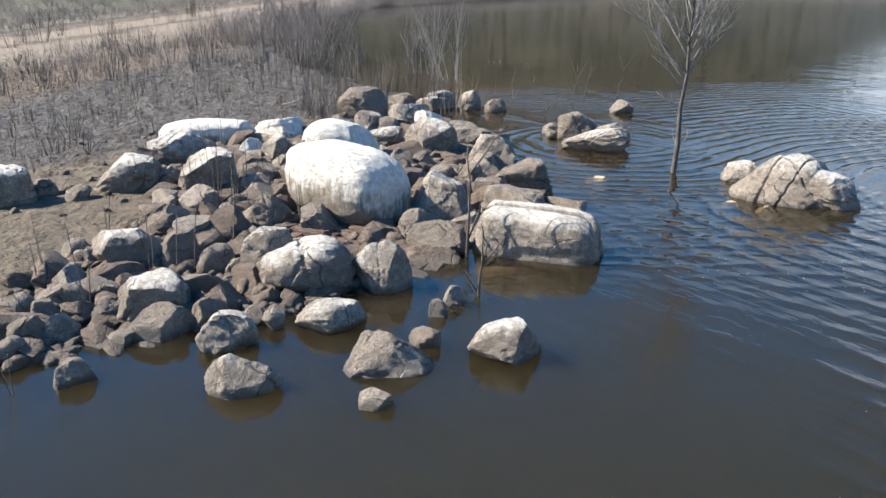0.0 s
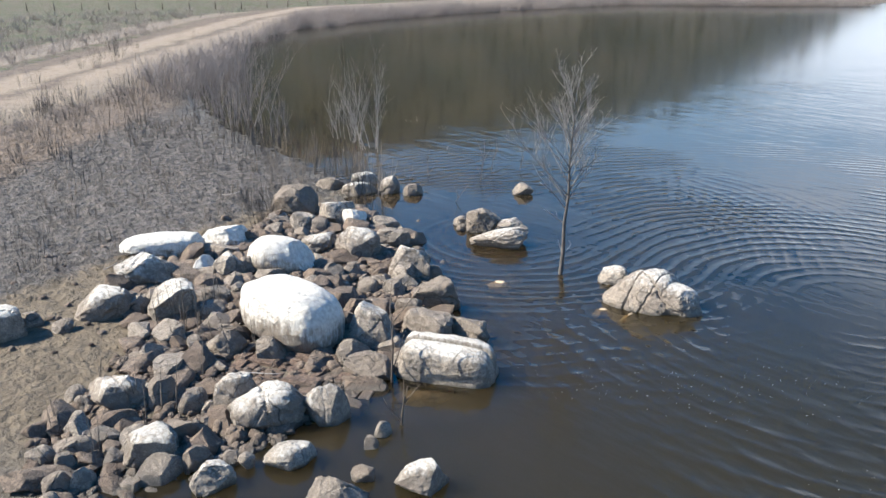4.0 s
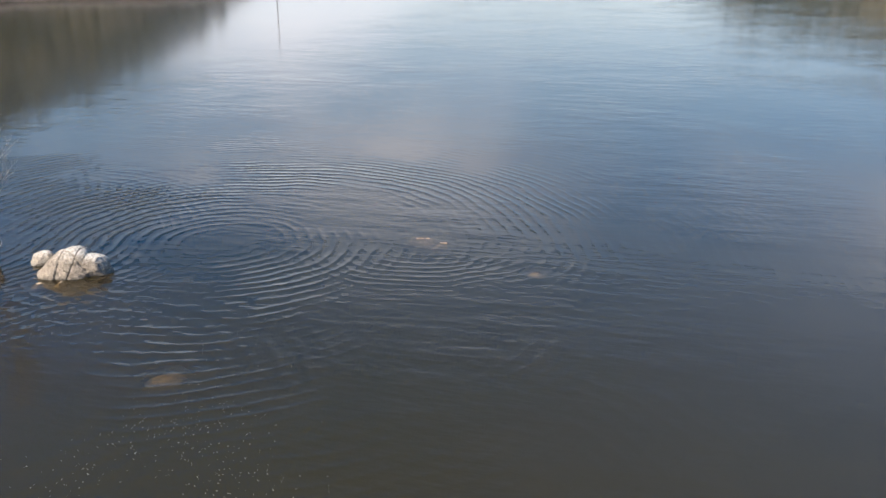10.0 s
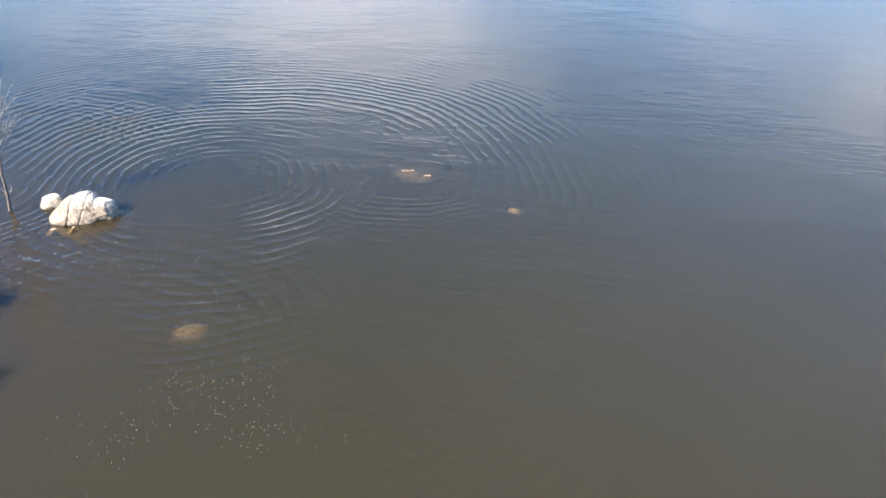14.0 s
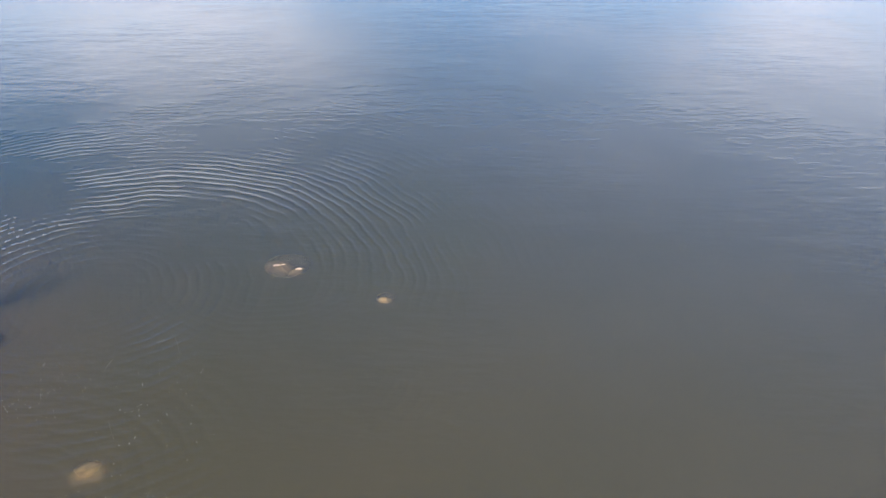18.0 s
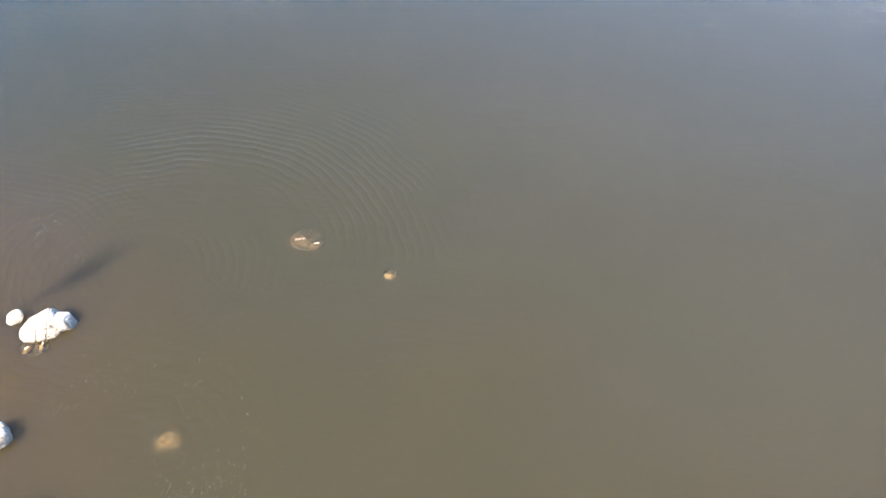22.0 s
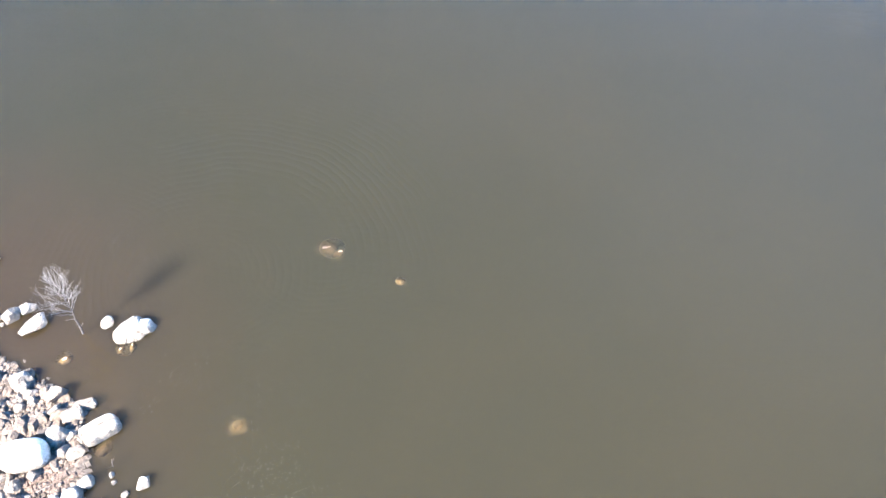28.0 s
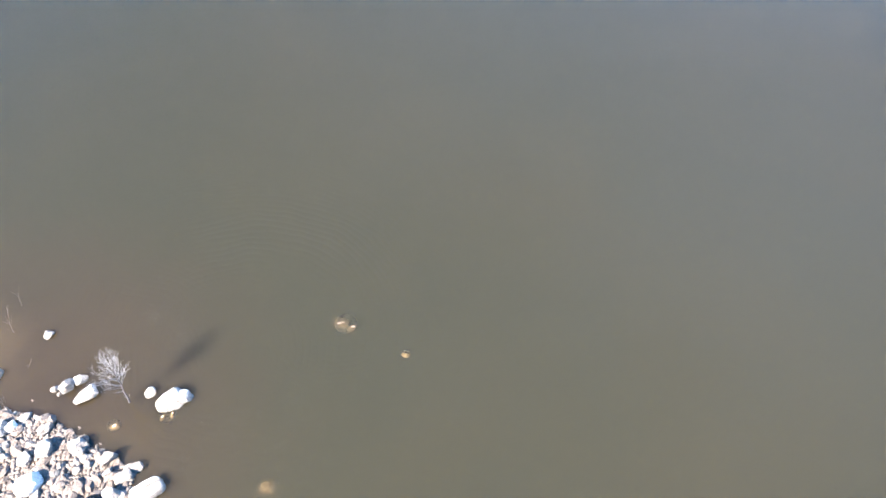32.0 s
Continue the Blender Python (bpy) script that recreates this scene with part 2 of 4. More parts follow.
def water_material():
    """Turbid lake water: silt that scatters, a little see-through, and a rippled mirror on top."""
    m, n, bsdf = material("lake_water")
    at = n.add("ShaderNodeNewGeometry").outputs["Position"]
    flat = n.vmath("MULTIPLY", at, (1, 1, 0))
    east = n.add("ShaderNodeSeparateXYZ", Vector=flat)
    # the bay behind the point lies still, the open lake is ruffled
    open_lake = n.ramp(n.math("ADD", east.outputs[0], n.math("MULTIPLY", n.noise(flat, 0.06, 3.0), 16.0)), -22.0, -6.0)
    patch = n.ramp(n.noise(flat, 0.09, 4.0), 0.3, 0.7)
    chop = n.noise(n.add("ShaderNodeMapping", Vector=flat, Rotation=(0, 0, radians(25)), Scale=(0.7, 2.2, 1)).outputs[0], 1.3, 4.0, 0.5)
    swell = n.noise(n.add("ShaderNodeMapping", Vector=flat, Rotation=(0, 0, radians(-12)), Scale=(0.25, 1.0, 1)).outputs[0], 0.9, 2.0, 0.4)
    height = n.math("MULTIPLY", n.math("ADD", n.math("MULTIPLY", chop, 0.75), swell), n.math("ADD", n.math("ADD", n.math("MULTIPLY", n.math("MULTIPLY", patch, open_lake), 0.26), n.math("MULTIPLY", n.ramp(n.vmath("DISTANCE", flat, (9, -9, 0)), 26.0, 3.0), 0.05)), 0.012))
    # rings that spread from the rock islet and across the cove
    for cx, cy, length, reach, weight in ((3.2, 4.0, 0.56, 27.0, 0.155), (11.0, 6.0, 0.45, 9.0, 0.06), (4.0, -9.0, 0.8, 15.0, 0.09), (-7.0, 1.0, 0.5, 16.0, 0.14), (16.0, -10.0, 0.7, 10.0, 0.06)):
        far = n.vmath("DISTANCE", flat, (cx, cy, 0))
        bent = n.math("ADD", far, n.math("MULTIPLY", n.noise(flat, 0.12, 2.0), 2.2))
        bent = n.math("ADD", bent, n.math("MULTIPLY", n.noise(flat, 0.6, 3.0), 0.45))
        ring = n.math("POWER", n.math("ADD", n.math("MULTIPLY", n.math("SINE", n.math("MULTIPLY", bent, 2 * math.pi / length)), 0.5), 0.5), 2.2)
        fade = n.math("MULTIPLY", n.ramp(far, reach, reach * 0.25), n.ramp(far, 0.5, 3.0))
        fade = n.math("MULTIPLY", fade, n.ramp(n.noise(n.vmath("ADD", flat, (cx * 9, cy * 7, 0)), 0.13, 3.0), 0.40, 0.64))
        height = n.math("ADD", height, n.math("MULTIPLY", n.math("MULTIPLY", n.math("MULTIPLY", ring, fade), open_lake), weight))
    bump = n.add("ShaderNodeBump", Height=height, Strength=0.9, Distance=0.11)
    silt = n.mix(n.ramp(n.noise(flat, 0.04, 3.0), 0.25, 0.75), (0.0166, 0.0147, 0.0077), (0.0182, 0.0153, 0.0076))
    # mud stirred up along the shore
    silt = n.mix(n.ramp(n.math("ADD", n.vmath("DISTANCE", flat, (-12, -4, 0)), n.math("MULTIPLY", n.noise(flat, 0.2, 4.0), 6.0)), 27.0, 7.0), silt, (0.0212, 0.0147, 0.0078))
    silt = n.mix(n.math("MULTIPLY", n.ramp(n.math("ADD", n.vmath("DISTANCE", flat, (-19, 1.5, 0)), n.math("MULTIPLY", n.noise(flat, 0.3, 3.0), 4.0)), 11.0, 4.0), 0.5), silt, (0.055, 0.038, 0.019))
    body = n.add("ShaderNodeSubsurfaceScattering", Color=silt, Scale=2.4, Radius=(1.0, 0.9, 0.6))
    body.falloff = "BURLEY"
    clear = n.add("ShaderNodeBsdfTransparent", Color=(0.75, 0.68, 0.5, 1))
    # one sees into it only over the shallows and the shoals
    shoal = n.math("MULTIPLY", n.ramp(n.vmath("DISTANCE", flat, (-6, -8, 0)), 7.5, 5.0), 0.13)
    for cx, cy, wide, see in ((6.78, -6.6, 1.15, 0.15), (11.1, 6.0, 1.6, 0.24), (15.6, 3.4, 0.7, 0.2), (-0.6, -1.5, 1.1, 0.3), (-0.45, -7.95, 1.1, 0.25), (-4.1, -2.3, 0.9, 0.3)):
        shoal = n.math("MAXIMUM", shoal, n.math("MULTIPLY", n.ramp(n.vmath("DISTANCE", flat, (cx, cy, 0)), wide, wide * 0.1), see))
    under = n.add("ShaderNodeMixShader", i0=n.math("SUBTRACT", 1.0, shoal), i1=clear.outputs[0], i2=body.outputs[0])
    gloss = n.add("ShaderNodeBsdfGlossy", Roughness=n.math("ADD", 0.03, n.math("MULTIPLY", n.ramp(n.vmath("DISTANCE", flat, (0, -8, 0)), 10.0, 60.0), 0.075)), Normal=bump.outputs[0])
    top = n.add("ShaderNodeMixShader", i0=n.add("ShaderNodeFresnel", IOR=1.33, Normal=bump.outputs[0]).outputs[0], i1=under.outputs[0], i2=gloss.outputs[0])
    n.tree.links.new(top.outputs[0], n.tree.nodes["Material Output"].inputs[0])
    n.tree.nodes.remove(bsdf)
    return m


def twig_material(name, dark, pale):
    m, n, bsdf = material(name)
    at = n.add("ShaderNodeNewGeometry").outputs["Position"]
    grain = n.noise(n.add("ShaderNodeMapping", Vector=at, Scale=(30, 30, 6)).outputs[0], 1.0, 4.0)
    rnd = n.add("ShaderNodeNewGeometry").outputs["Random Per Island"]
    base = n.mix(n.ramp(grain, 0.3, 0.7), dark, pale)
    base = n.mix(n.math("MULTIPLY", rnd, 0.5), base, dark)
    plug(n, bsdf, Base_Color=base, Roughness=0.9)
    return m


GROUND, WATER = ground_material(), water_material()
REED = twig_material("dry_reed", (0.042, 0.033, 0.027), (0.155, 0.128, 0.102))
BARK = twig_material("grey_bark", (0.12, 0.105, 0.095), (0.34, 0.31, 0.285))
TRUNK = twig_material("grey_trunk", (0.036, 0.029, 0.024), (0.125, 0.105, 0.09))
GREYTWIG = twig_material("grey_twigs", (0.13, 0.105, 0.095), (0.27, 0.235, 0.21))
DARKBARK = twig_material("wet_bark", (0.06, 0.045, 0.035), (0.12, 0.093, 0.071))


# ---- mesh helpers ----
def link(name, bm, mat, smooth=True, parent=None, label=""):
    me = bpy.data.meshes.new(name)
    bm.to_mesh(me)
    bm.free()
    me.materials.append(mat)
    if smooth:
        me.polygons.foreach_set("use_smooth", [True] * len(me.polygons))
    ob = new(name, me)
    if parent:
        ob.parent = parent
    if label:
        ob["label"] = label
    return ob


def part(name, bm, mat, parent, label=""):
    return link(name, bm, mat, True, parent, label)


def tube(bm, points, radii, sides=5):
    """A tapering round stick through the points."""
    rings = []
    for i, p in enumerate(points):
        a, b = points[max(i - 1, 0)], points[min(i + 1, len(points) - 1)]
        d = (b - a).normalized()
        u = d.orthogonal().normalized()
        v = d.cross(u)
        rings.append([bm.verts.new(p + radii[i] * (math.cos(k * 2 * math.pi / sides) * u + math.sin(k * 2 * math.pi / sides) * v)) for k in range(sides)])
    for low, top in zip(rings, rings[1:]):
        for k in range(sides):
            bm.faces.new((low[k], low[(k + 1) % sides], top[(k + 1) % sides], top[k]))
    bm.faces.new(rings[-1])
    bm.faces.new(rings[0][::-1])


def stick_line(start, way, length, bend, steps, rng):
    pts, d = [Vector(start)], Vector(way).normalized()
    for _ in range(steps):
        d = (d + Vector((rng.uniform(-1, 1), rng.uniform(-1, 1), rng.uniform(-0.5, 0.7))) * bend).normalized()
        pts.append(pts[-1] + d * length / steps)
    return pts


def rock_mesh(seed, size, boxy=2.6, cuts=9, rough=0.07, fine=4, taper=0.2, chip=0.9, split=1.0, groove=None, seams=0):
    """A boulder: a blunt block broken to flat faces, narrower towards the top, with a lumpy, seamed skin.

    groove: place across, width and depth of a furrow along the top; seams: how many cracks part it."""
    rng = random.Random(seed)
    bm = bmesh.new()
    bmesh.ops.create_icosphere(bm, subdivisions=fine, radius=1.0)
    planes = []
    for _ in range(cuts):
        v = Vector((rng.gauss(0, 1), rng.gauss(0, 1), rng.gauss(0.25, 0.7))).normalized()
        planes.append((v, rng.uniform(0.6, 0.92)))
    cracks = []
    for _ in range(seams):
        v = Vector((rng.gauss(0, 1), rng.gauss(0, 0.6), rng.gauss(0, 0.5))).normalized()
        cracks.append((v, rng.uniform(-0.35, 0.5)))
    shift = Vector((rng.uniform(-50, 50), rng.uniform(-50, 50), rng.uniform(-50, 50)))
    grain = Vector((rng.gauss(0, 0.5), rng.gauss(0, 0.5), 1)).normalized()
    slide = Vector((rng.uniform(-1, 1), rng.uniform(-1, 1), 0.0))
    slip = Vector((rng.uniform(-0.15, 0.15), rng.uniform(-0.15, 0.15), 0))
    for vert in bm.verts:
        p = vert.co
        p = p / (abs(p.x) ** boxy + abs(p.y) ** boxy + abs(p.z) ** boxy) ** (1 / boxy)
        for v, d in planes:
            over = p.dot(v) - d
            if over > 0:
                p = p - v * over * chip
        n1 = noise.fractal(p * 1.2 + shift, 1.0, 2.0, 3)
        n2 = noise.fractal(p * 5.0 + shift, 1.0, 2.0, 4)
        ridge = abs(noise.noise(p * 2.6 + shift))
        p = p * (1 + rough * n1 * 0.8 + rough * 0.5 * n2 - rough * 0.8 * ridge)
        for v, d in cracks:
            off = abs(p.dot(v) - d + 0.10 * n1 + 0.02 * n2)
            if off < 0.045:
                p = p * (1 - 0.09 * (1 - off / 0.045))
        if groove and p.z > 0:
            off = (p.y - groove[0] + 0.06 * n1) / groove[1]
            p = p - Vector((0, 0, groove[2] * math.exp(-off * off)))
        # ledges where the rock has split along its grain
        p = p + slide * rough * 0.7 * split * noise.cell(Vector((p.dot(grain) * 2.4 + n1 * 0.4, shift.x, shift.y)))
        k = (p.z + 1) / 2
        p = Vector((p.x * (1 - taper * k), p.y * (1 - taper * k), p.z)) + slip * k
        vert.co = Vector((p.x * size[0] / 2, p.y * size[1] / 2, p.z * size[2] / 2))
    # stretch to the full size, so that the cuts do not shrink it
    lo = [min(v.co[a] for v in bm.verts) for a in range(3)]
    hi = [max(v.co[a] for v in bm.verts) for a in range(3)]
    for vert in bm.verts:
        vert.co = Vector([((vert.co[a] - lo[a]) / (hi[a] - lo[a]) - 0.5) * size[a] for a in range(3)])
    bm.normal_update()
    for e in bm.edges:
        if len(e.link_faces) == 2 and e.calc_face_angle() > 0.42:
            e.smooth = False
    return bm


# ---- the ground and the lake ----
# water's edge, from the near cove round the point and the bay to the far shore
SHORE = [(-9, -120), (-5, -45), (-3.2, -22), (-1.6, -16.5), (-1.0, -15.3), (-1.7, -14.3), (-1.5, -13.7), (-0.9, -12.9), (-1.0, -12.1), (-0.9, -11.6), (-1.0, -10.4), (-1.7, -9.4), (-2.0, -8.2),
         (-1.7, -7.2), (-2.0, -6.0), (-2.8, -5.3), (-4.3, -4.5), (-6.0, -3.5), (-8.6, -2.1), (-10.6, -1.7), (-13, -0.9), (-16.2, 0.6), (-20, 1.0), (-25, 1.6)]
SHORE_FAR = [(-31.5, 2.4), (-43, 6.2), (-65, 18), (-86, 36), (-95, 56), (-100, 80), (-101, 120), (-82, 134), (-65, 149), (-75, 190), (-60, 300), (0, 390), (90, 380), (140, 260), (190, 140), (260, 0), (280, -120)]
def ss(a,b,x):
    x=np.clip((np.asarray(x,float)-a)/(b-a),0,1); return x*x*(3-2*x)
def shore_distance(x,y):
    """Metres from the water's edge, above nought on land."""
    pts=np.array(SHORE+SHORE_FAR,float); best=np.full(np.shape(x),1e9); inside=np.zeros(np.shape(x),bool)
    for (ax,ay),(bx,by) in zip(pts,np.roll(pts,-1,0)):
        ex,ey=bx-ax,by-ay
        k=np.clip(((x-ax)*ex+(y-ay)*ey)/(ex*ex+ey*ey),0,1)
        best=np.minimum(best,np.hypot(x-ax-k*ex,y-ay-k*ey))
        if ay!=by: inside^=((ay>y)!=(by>y))&(x<(bx-ax)*(y-ay)/(by-ay)+ax)
    return np.where(inside,-best,best)
def ground_height(x,y):
    x,y=np.asarray(x,float),np.asarray(y,float)
    d=shore_distance(x,y)
    land=0.06*np.clip(d,0,5)+0.003*np.clip(d-5,0,60)
    bed=-0.16*np.clip(-d,0,9)-0.02*np.clip(-d-9,0,80)
    r = np.hypot(x, y)
    az = np.degrees(np.arctan2(x - 18, y + 25))
    rise = np.interp(az, [-180, -75, -60, -50, -43, -38, -34, -31, -29, -27, -24, -18, 0, 3, 6, 10, 14, 25, 60, 120, 180], [5, 11.5, 12.3, 10.6, 10.2, 8.6, 7.4, 5.8, 4.5, 3.2, 1.0, 0.8, 0.9, 2.2, 3.4, 4.0, 5.2, 6.5, 7, 5, 5])
    hill = ss(210, 470, r) * 470 * np.tan(np.radians(rise)) * np.where(d > 0, 1, 0.3)
    berm = 0.55 * road_share(x, y)
    return np.where(d > 0, land + berm, bed) + hill


ROAD = [(-30, -22), (-41, -12), (-48, -5), (-59, 4), (-77, 19), (-99, 38), (-118, 60), (-122, 125), (-100, 150), (-84, 162)]


def road_distance(x, y):
    """Metres from the middle of the sandy track, and on which side of it."""
    best, side = np.full(np.shape(x), 1e9), np.zeros(np.shape(x))
    for (ax, ay), (bx, by) in zip(ROAD, ROAD[1:]):
        ex, ey = bx - ax, by - ay
        k = np.clip(((x - ax) * ex + (y - ay) * ey) / (ex * ex + ey * ey), 0, 1)
        far = np.hypot(x - ax - k * ex, y - ay - k * ey)
        turn = ex * (y - ay) - ey * (x - ax)
        side = np.where(far < best, np.where(turn > 0, -far, far), side)
        best = np.minimum(best, far)
    return best, side


def road_share(x, y):
    return ss(8.5, 5.0, road_distance(x, y)[0])


def road_side(x, y):
    return road_distance(x, y)[1]


def graded(low, high, step, reach, growth):
    """Even steps from low to high, then ever wider ones out to the reach."""
    inner = list(np.arange(low, high, step))
    out, d = [], step
    x = inner[-1]
    while x < reach:
        d *= growth
        x += d
        out.append(x)
    back, d, x = [], step, low
    while x > -reach:
        d *= growth
        x -= d
        back.append(x)
    return np.array(back[::-1] + inner + out)


def build_ground():
    xs, ys = graded(-32, 2, 0.15, 3500, 1.05), graded(-18, 5, 0.15, 3500, 1.05)
    gx, gy = np.meshgrid(xs, ys)
    gz = ground_height(gx, gy)
    d = shore_distance(gx, gy)
    for i in range(gx.shape[0]):
        for j in range(gx.shape[1]):
            if abs(gx[i, j]) < 60 and abs(gy[i, j]) < 60 and d[i, j] > -4:
                p = Vector((gx[i, j], gy[i, j], 0))
                gz[i, j] += 0.05 * noise.noise(p * 0.9) + 0.045 * noise.noise(p * 2.3)
                if gx[i, j] + 0.35 * (gy[i, j] + 12) < -10.5 and -34 < gx[i, j] and -20 < gy[i, j] < 7:
                    # trodden clods on the mud flat
                    gz[i, j] += 0.17 * max(0.0, noise.noise(p * 2.9 + Vector((7, 3, 1)))) + 0.06 * noise.noise(p * 5.2)
    ny, nx = gx.shape
    verts = np.stack([gx, gy, gz], -1).reshape(-1, 3)
    k = np.arange(ny * nx).reshape(ny, nx)
    quads = np.stack([k[:-1, :-1], k[:-1, 1:], k[1:, 1:], k[1:, :-1]], -1).reshape(-1, 4)
    me = bpy.data.meshes.new("ground")
    me.from_pydata(verts.tolist(), [], quads.tolist())
    side = road_side(gx, gy)
    r = ss(-4.5, -2.5, side) * ss(16.0, 9.0, side)
    grass = np.clip(ss(2.5, 4.5, -side) * (r < 0.5) + ss(60, 90, np.hypot(gx, gy)) * (d > 6), 0, 1)
    tan = ss(-13.0, -9.5, gx + 0.35 * (gy + 12)) * (gx < 0) * (d > -3)
    r = np.maximum(r, 0.75 * ss(5.5, 3.0, np.abs(side + 9)) * (np.hypot(gx, gy) < 130))
    cover = np.stack([r, grass, tan, np.ones_like(r)], -1).reshape(-1, 4)
    layer = me.color_attributes.new("cover", "FLOAT_COLOR", "POINT")
    layer.data.foreach_set("color", cover.astype(np.float32).ravel())
    strip = me.attributes.new("side", "FLOAT", "POINT")
    strip.data.foreach_set("value", side.astype(np.float32).ravel())
    me.materials.append(GROUND)
    me.polygons.foreach_set("use_smooth", [True] * len(me.polygons))
    return tagged(new("ground", me), "tan mud shore, sandy track and brown hills", "ground", kind="structure")


build_ground()
bm = bmesh.new()
bmesh.ops.create_grid(bm, x_segments=1, y_segments=1, size=3000)
water = link("water", bm, WATER, False)
water.visible_shadow = False
tagged(water, "murky olive lake water with soft ripples", "water", kind="structure")

# ---- boulders: place, ground height, width, depth, height, turn, kind of staining ----
BIG = [
    (-4.27, -8.72, 0.36, 2.3, 1.5, 1.12, 17, 2),
]
BACK = [
    (-8.41, -6.69, 0.24, 1.7, 1.28, 0.91, 63, 2),
    (-11.33, -6.95, 0.3, 1.28, 0.9, 0.59, 67, 2),
    (-11.38, -8.83, 0.31, 2.31, 1.04, 0.69, 71, 2),
    (-9.54, -10.11, 0.31, 1.44, 1.01, 0.78, 73, 1),
    (-9.32, -8.61, 0.3, 0.59, 0.47, 0.5, 69, 2),
    (-8.71, -8.15, 0.3, 0.81, 0.65, 0.69, 67, 1),
    (-8.24, -11.78, 0.3, 1.28, 1.02, 0.66, 77, 1),
    (-6.94, -10.52, 0.3, 1.08, 0.86, 0.8, 72, 1),
    (-9.22, -9.63, 0.31, 0.46, 0.37, 0.27, 71, 0),
    (-7.66, -11.09, 0.3, 0.52, 0.41, 0.44, 74, 0),
    (-7.16, -9.34, 0.3, 0.75, 0.6, 0.37, 68, 0),
    (-6.32, -9.76, 0.26, 0.6, 0.48, 0.37, 69, 0),
    (-8.67, -7.64, 0.29, 0.56, 0.45, 0.46, 66, 0),
]
NECK = [
    (-13.07, -3.54, 0.16, 1.49, 1.19, 1.03, 61, 0),
    (-11.21, -4.31, 0.17, 0.82, 0.66, 0.63, 61, 0),
    (-10.85, -3.95, 0.14, 0.61, 0.49, 0.52, 60, 0),
    (-11.5, -2.82, 0.09, 1.14, 0.91, 0.82, 58, 1),
    (-10.86, -2.6, 0.06, 0.81, 0.65, 0.63, 57, 2),
    (-9.26, -5.01, 0.17, 0.97, 0.77, 0.55, 60, 1),
    (-8.12, -4.3, 0.1, 1.28, 1.03, 0.92, 57, 1),
    (-8.62, -2.61, 0.03, 0.97, 0.68, 0.51, 54, 0),
    (-10.23, -1.76, 0.01, 0.96, 0.67, 0.35, 55, 0),
    (-6.09, -3.95, 0.03, 1.08, 0.87, 0.85, 53, 1),
    (-5.76, -4.37, 0.04, 0.63, 0.5, 0.53, 53, 0),
    (-4.98, -5.27, 0.06, 0.54, 0.44, 0.46, 54, 0),
]
POINT = [
    (-3.8, -4.8, 0.0, 1.1, 0.66, 0.7, 51, 0),
    (-3.63, -5.84, 0.05, 0.65, 0.46, 0.55, 53, 0),
    (-2.95, -7.35, 0.06, 1.25, 1.05, 0.95, 56, 1),
    (-0.72, -6.98, 0.0, 2.1, 1.1, 0.74, 35, 1),
    (-2.55, -6.05, 0.0, 1.15, 0.75, 0.62, 22, 0),
    (-1.98, -5.38, 0.0, 1.35, 0.6, 0.5, 12, 0),
    (-2.5, -8.3, 0.04, 0.9, 0.7, 0.5, 40, 0),
    (-1.75, -8.3, 0.0, 1.05, 0.7, 0.5, 25, 0),
    (-6.81, -5.38, 0.12, 0.5, 0.4, 0.42, 57, 0),
    (-6.94, -5.88, 0.15, 0.56, 0.45, 0.48, 59, 0),
    (-5.66, -5.61, 0.1, 0.62, 0.49, 0.34, 56, 0),
]
FRONT = [
    (-0.75, -10.06, 0.0, 0.85, 0.6, 0.73, 61, 1),
    (-1.35, -11.05, 0.0, 1.44, 0.86, 0.71, 66, 1),
    (-2.06, -11.26, 0.05, 0.91, 0.64, 0.78, 68, 1),
    (-2.22, -11.81, 0.07, 0.35, 0.28, 0.3, 71, 0),
    (-3.77, -13.03, 0.12, 1.15, 0.92, 0.61, 77, 1),
    (-3.23, -12.3, 0.12, 0.62, 0.5, 0.53, 74, 0),
    (-2.64, -11.96, 0.09, 0.54, 0.43, 0.46, 72, 0),
    (-4.44, -10.25, 0.16, 0.74, 0.59, 0.51, 68, 0),
    (-3.67, -9.61, 0.11, 0.66, 0.52, 0.48, 65, 0),
    (-3.42, -8.82, 0.08, 0.49, 0.39, 0.42, 61, 0),
]
COVE = [
    (-1.47, -13.28, 0.0, 1.01, 0.81, 0.64, 76, 1),
    (-1.72, -13.86, 0.0, 0.39, 0.31, 0.33, 79, 0),
    (-0.81, -12.73, 0.0, 0.55, 0.44, 0.41, 72, 0),
    (-0.47, -12.2, 0.0, 0.31, 0.25, 0.26, 69, 0),
    (-0.21, -12.04, 0.0, 0.3, 0.24, 0.26, 68, 0),
    (0.19, -11.39, 0.0, 0.91, 0.64, 0.38, 64, 1),
    (-0.05, -12.77, 0.0, 0.74, 0.59, 0.45, 71, 1),
    (1.28, -13.15, 0.0, 0.86, 0.43, 0.45, 71, 1),
    (1.63, -11.4, 0.0, 1.2, 0.72, 0.46, 60, 0),
    (1.4, -10.67, 0.0, 0.4, 0.32, 0.23, 57, 0),
    (2.48, -12.02, 0.0, 0.37, 0.3, 0.19, 61, 0),
    (2.25, -10.04, 0.0, 0.87, 0.7, 0.46, 51, 1),
    (0.66, -9.97, 0.0, 0.26, 0.21, 0.22, 56, 0),
    (0.46, -9.55, 0.0, 0.32, 0.26, 0.26, 55, 0),
    (-0.03, -14.64, 0.0, 0.46, 0.32, 0.3, 81, 0),
]
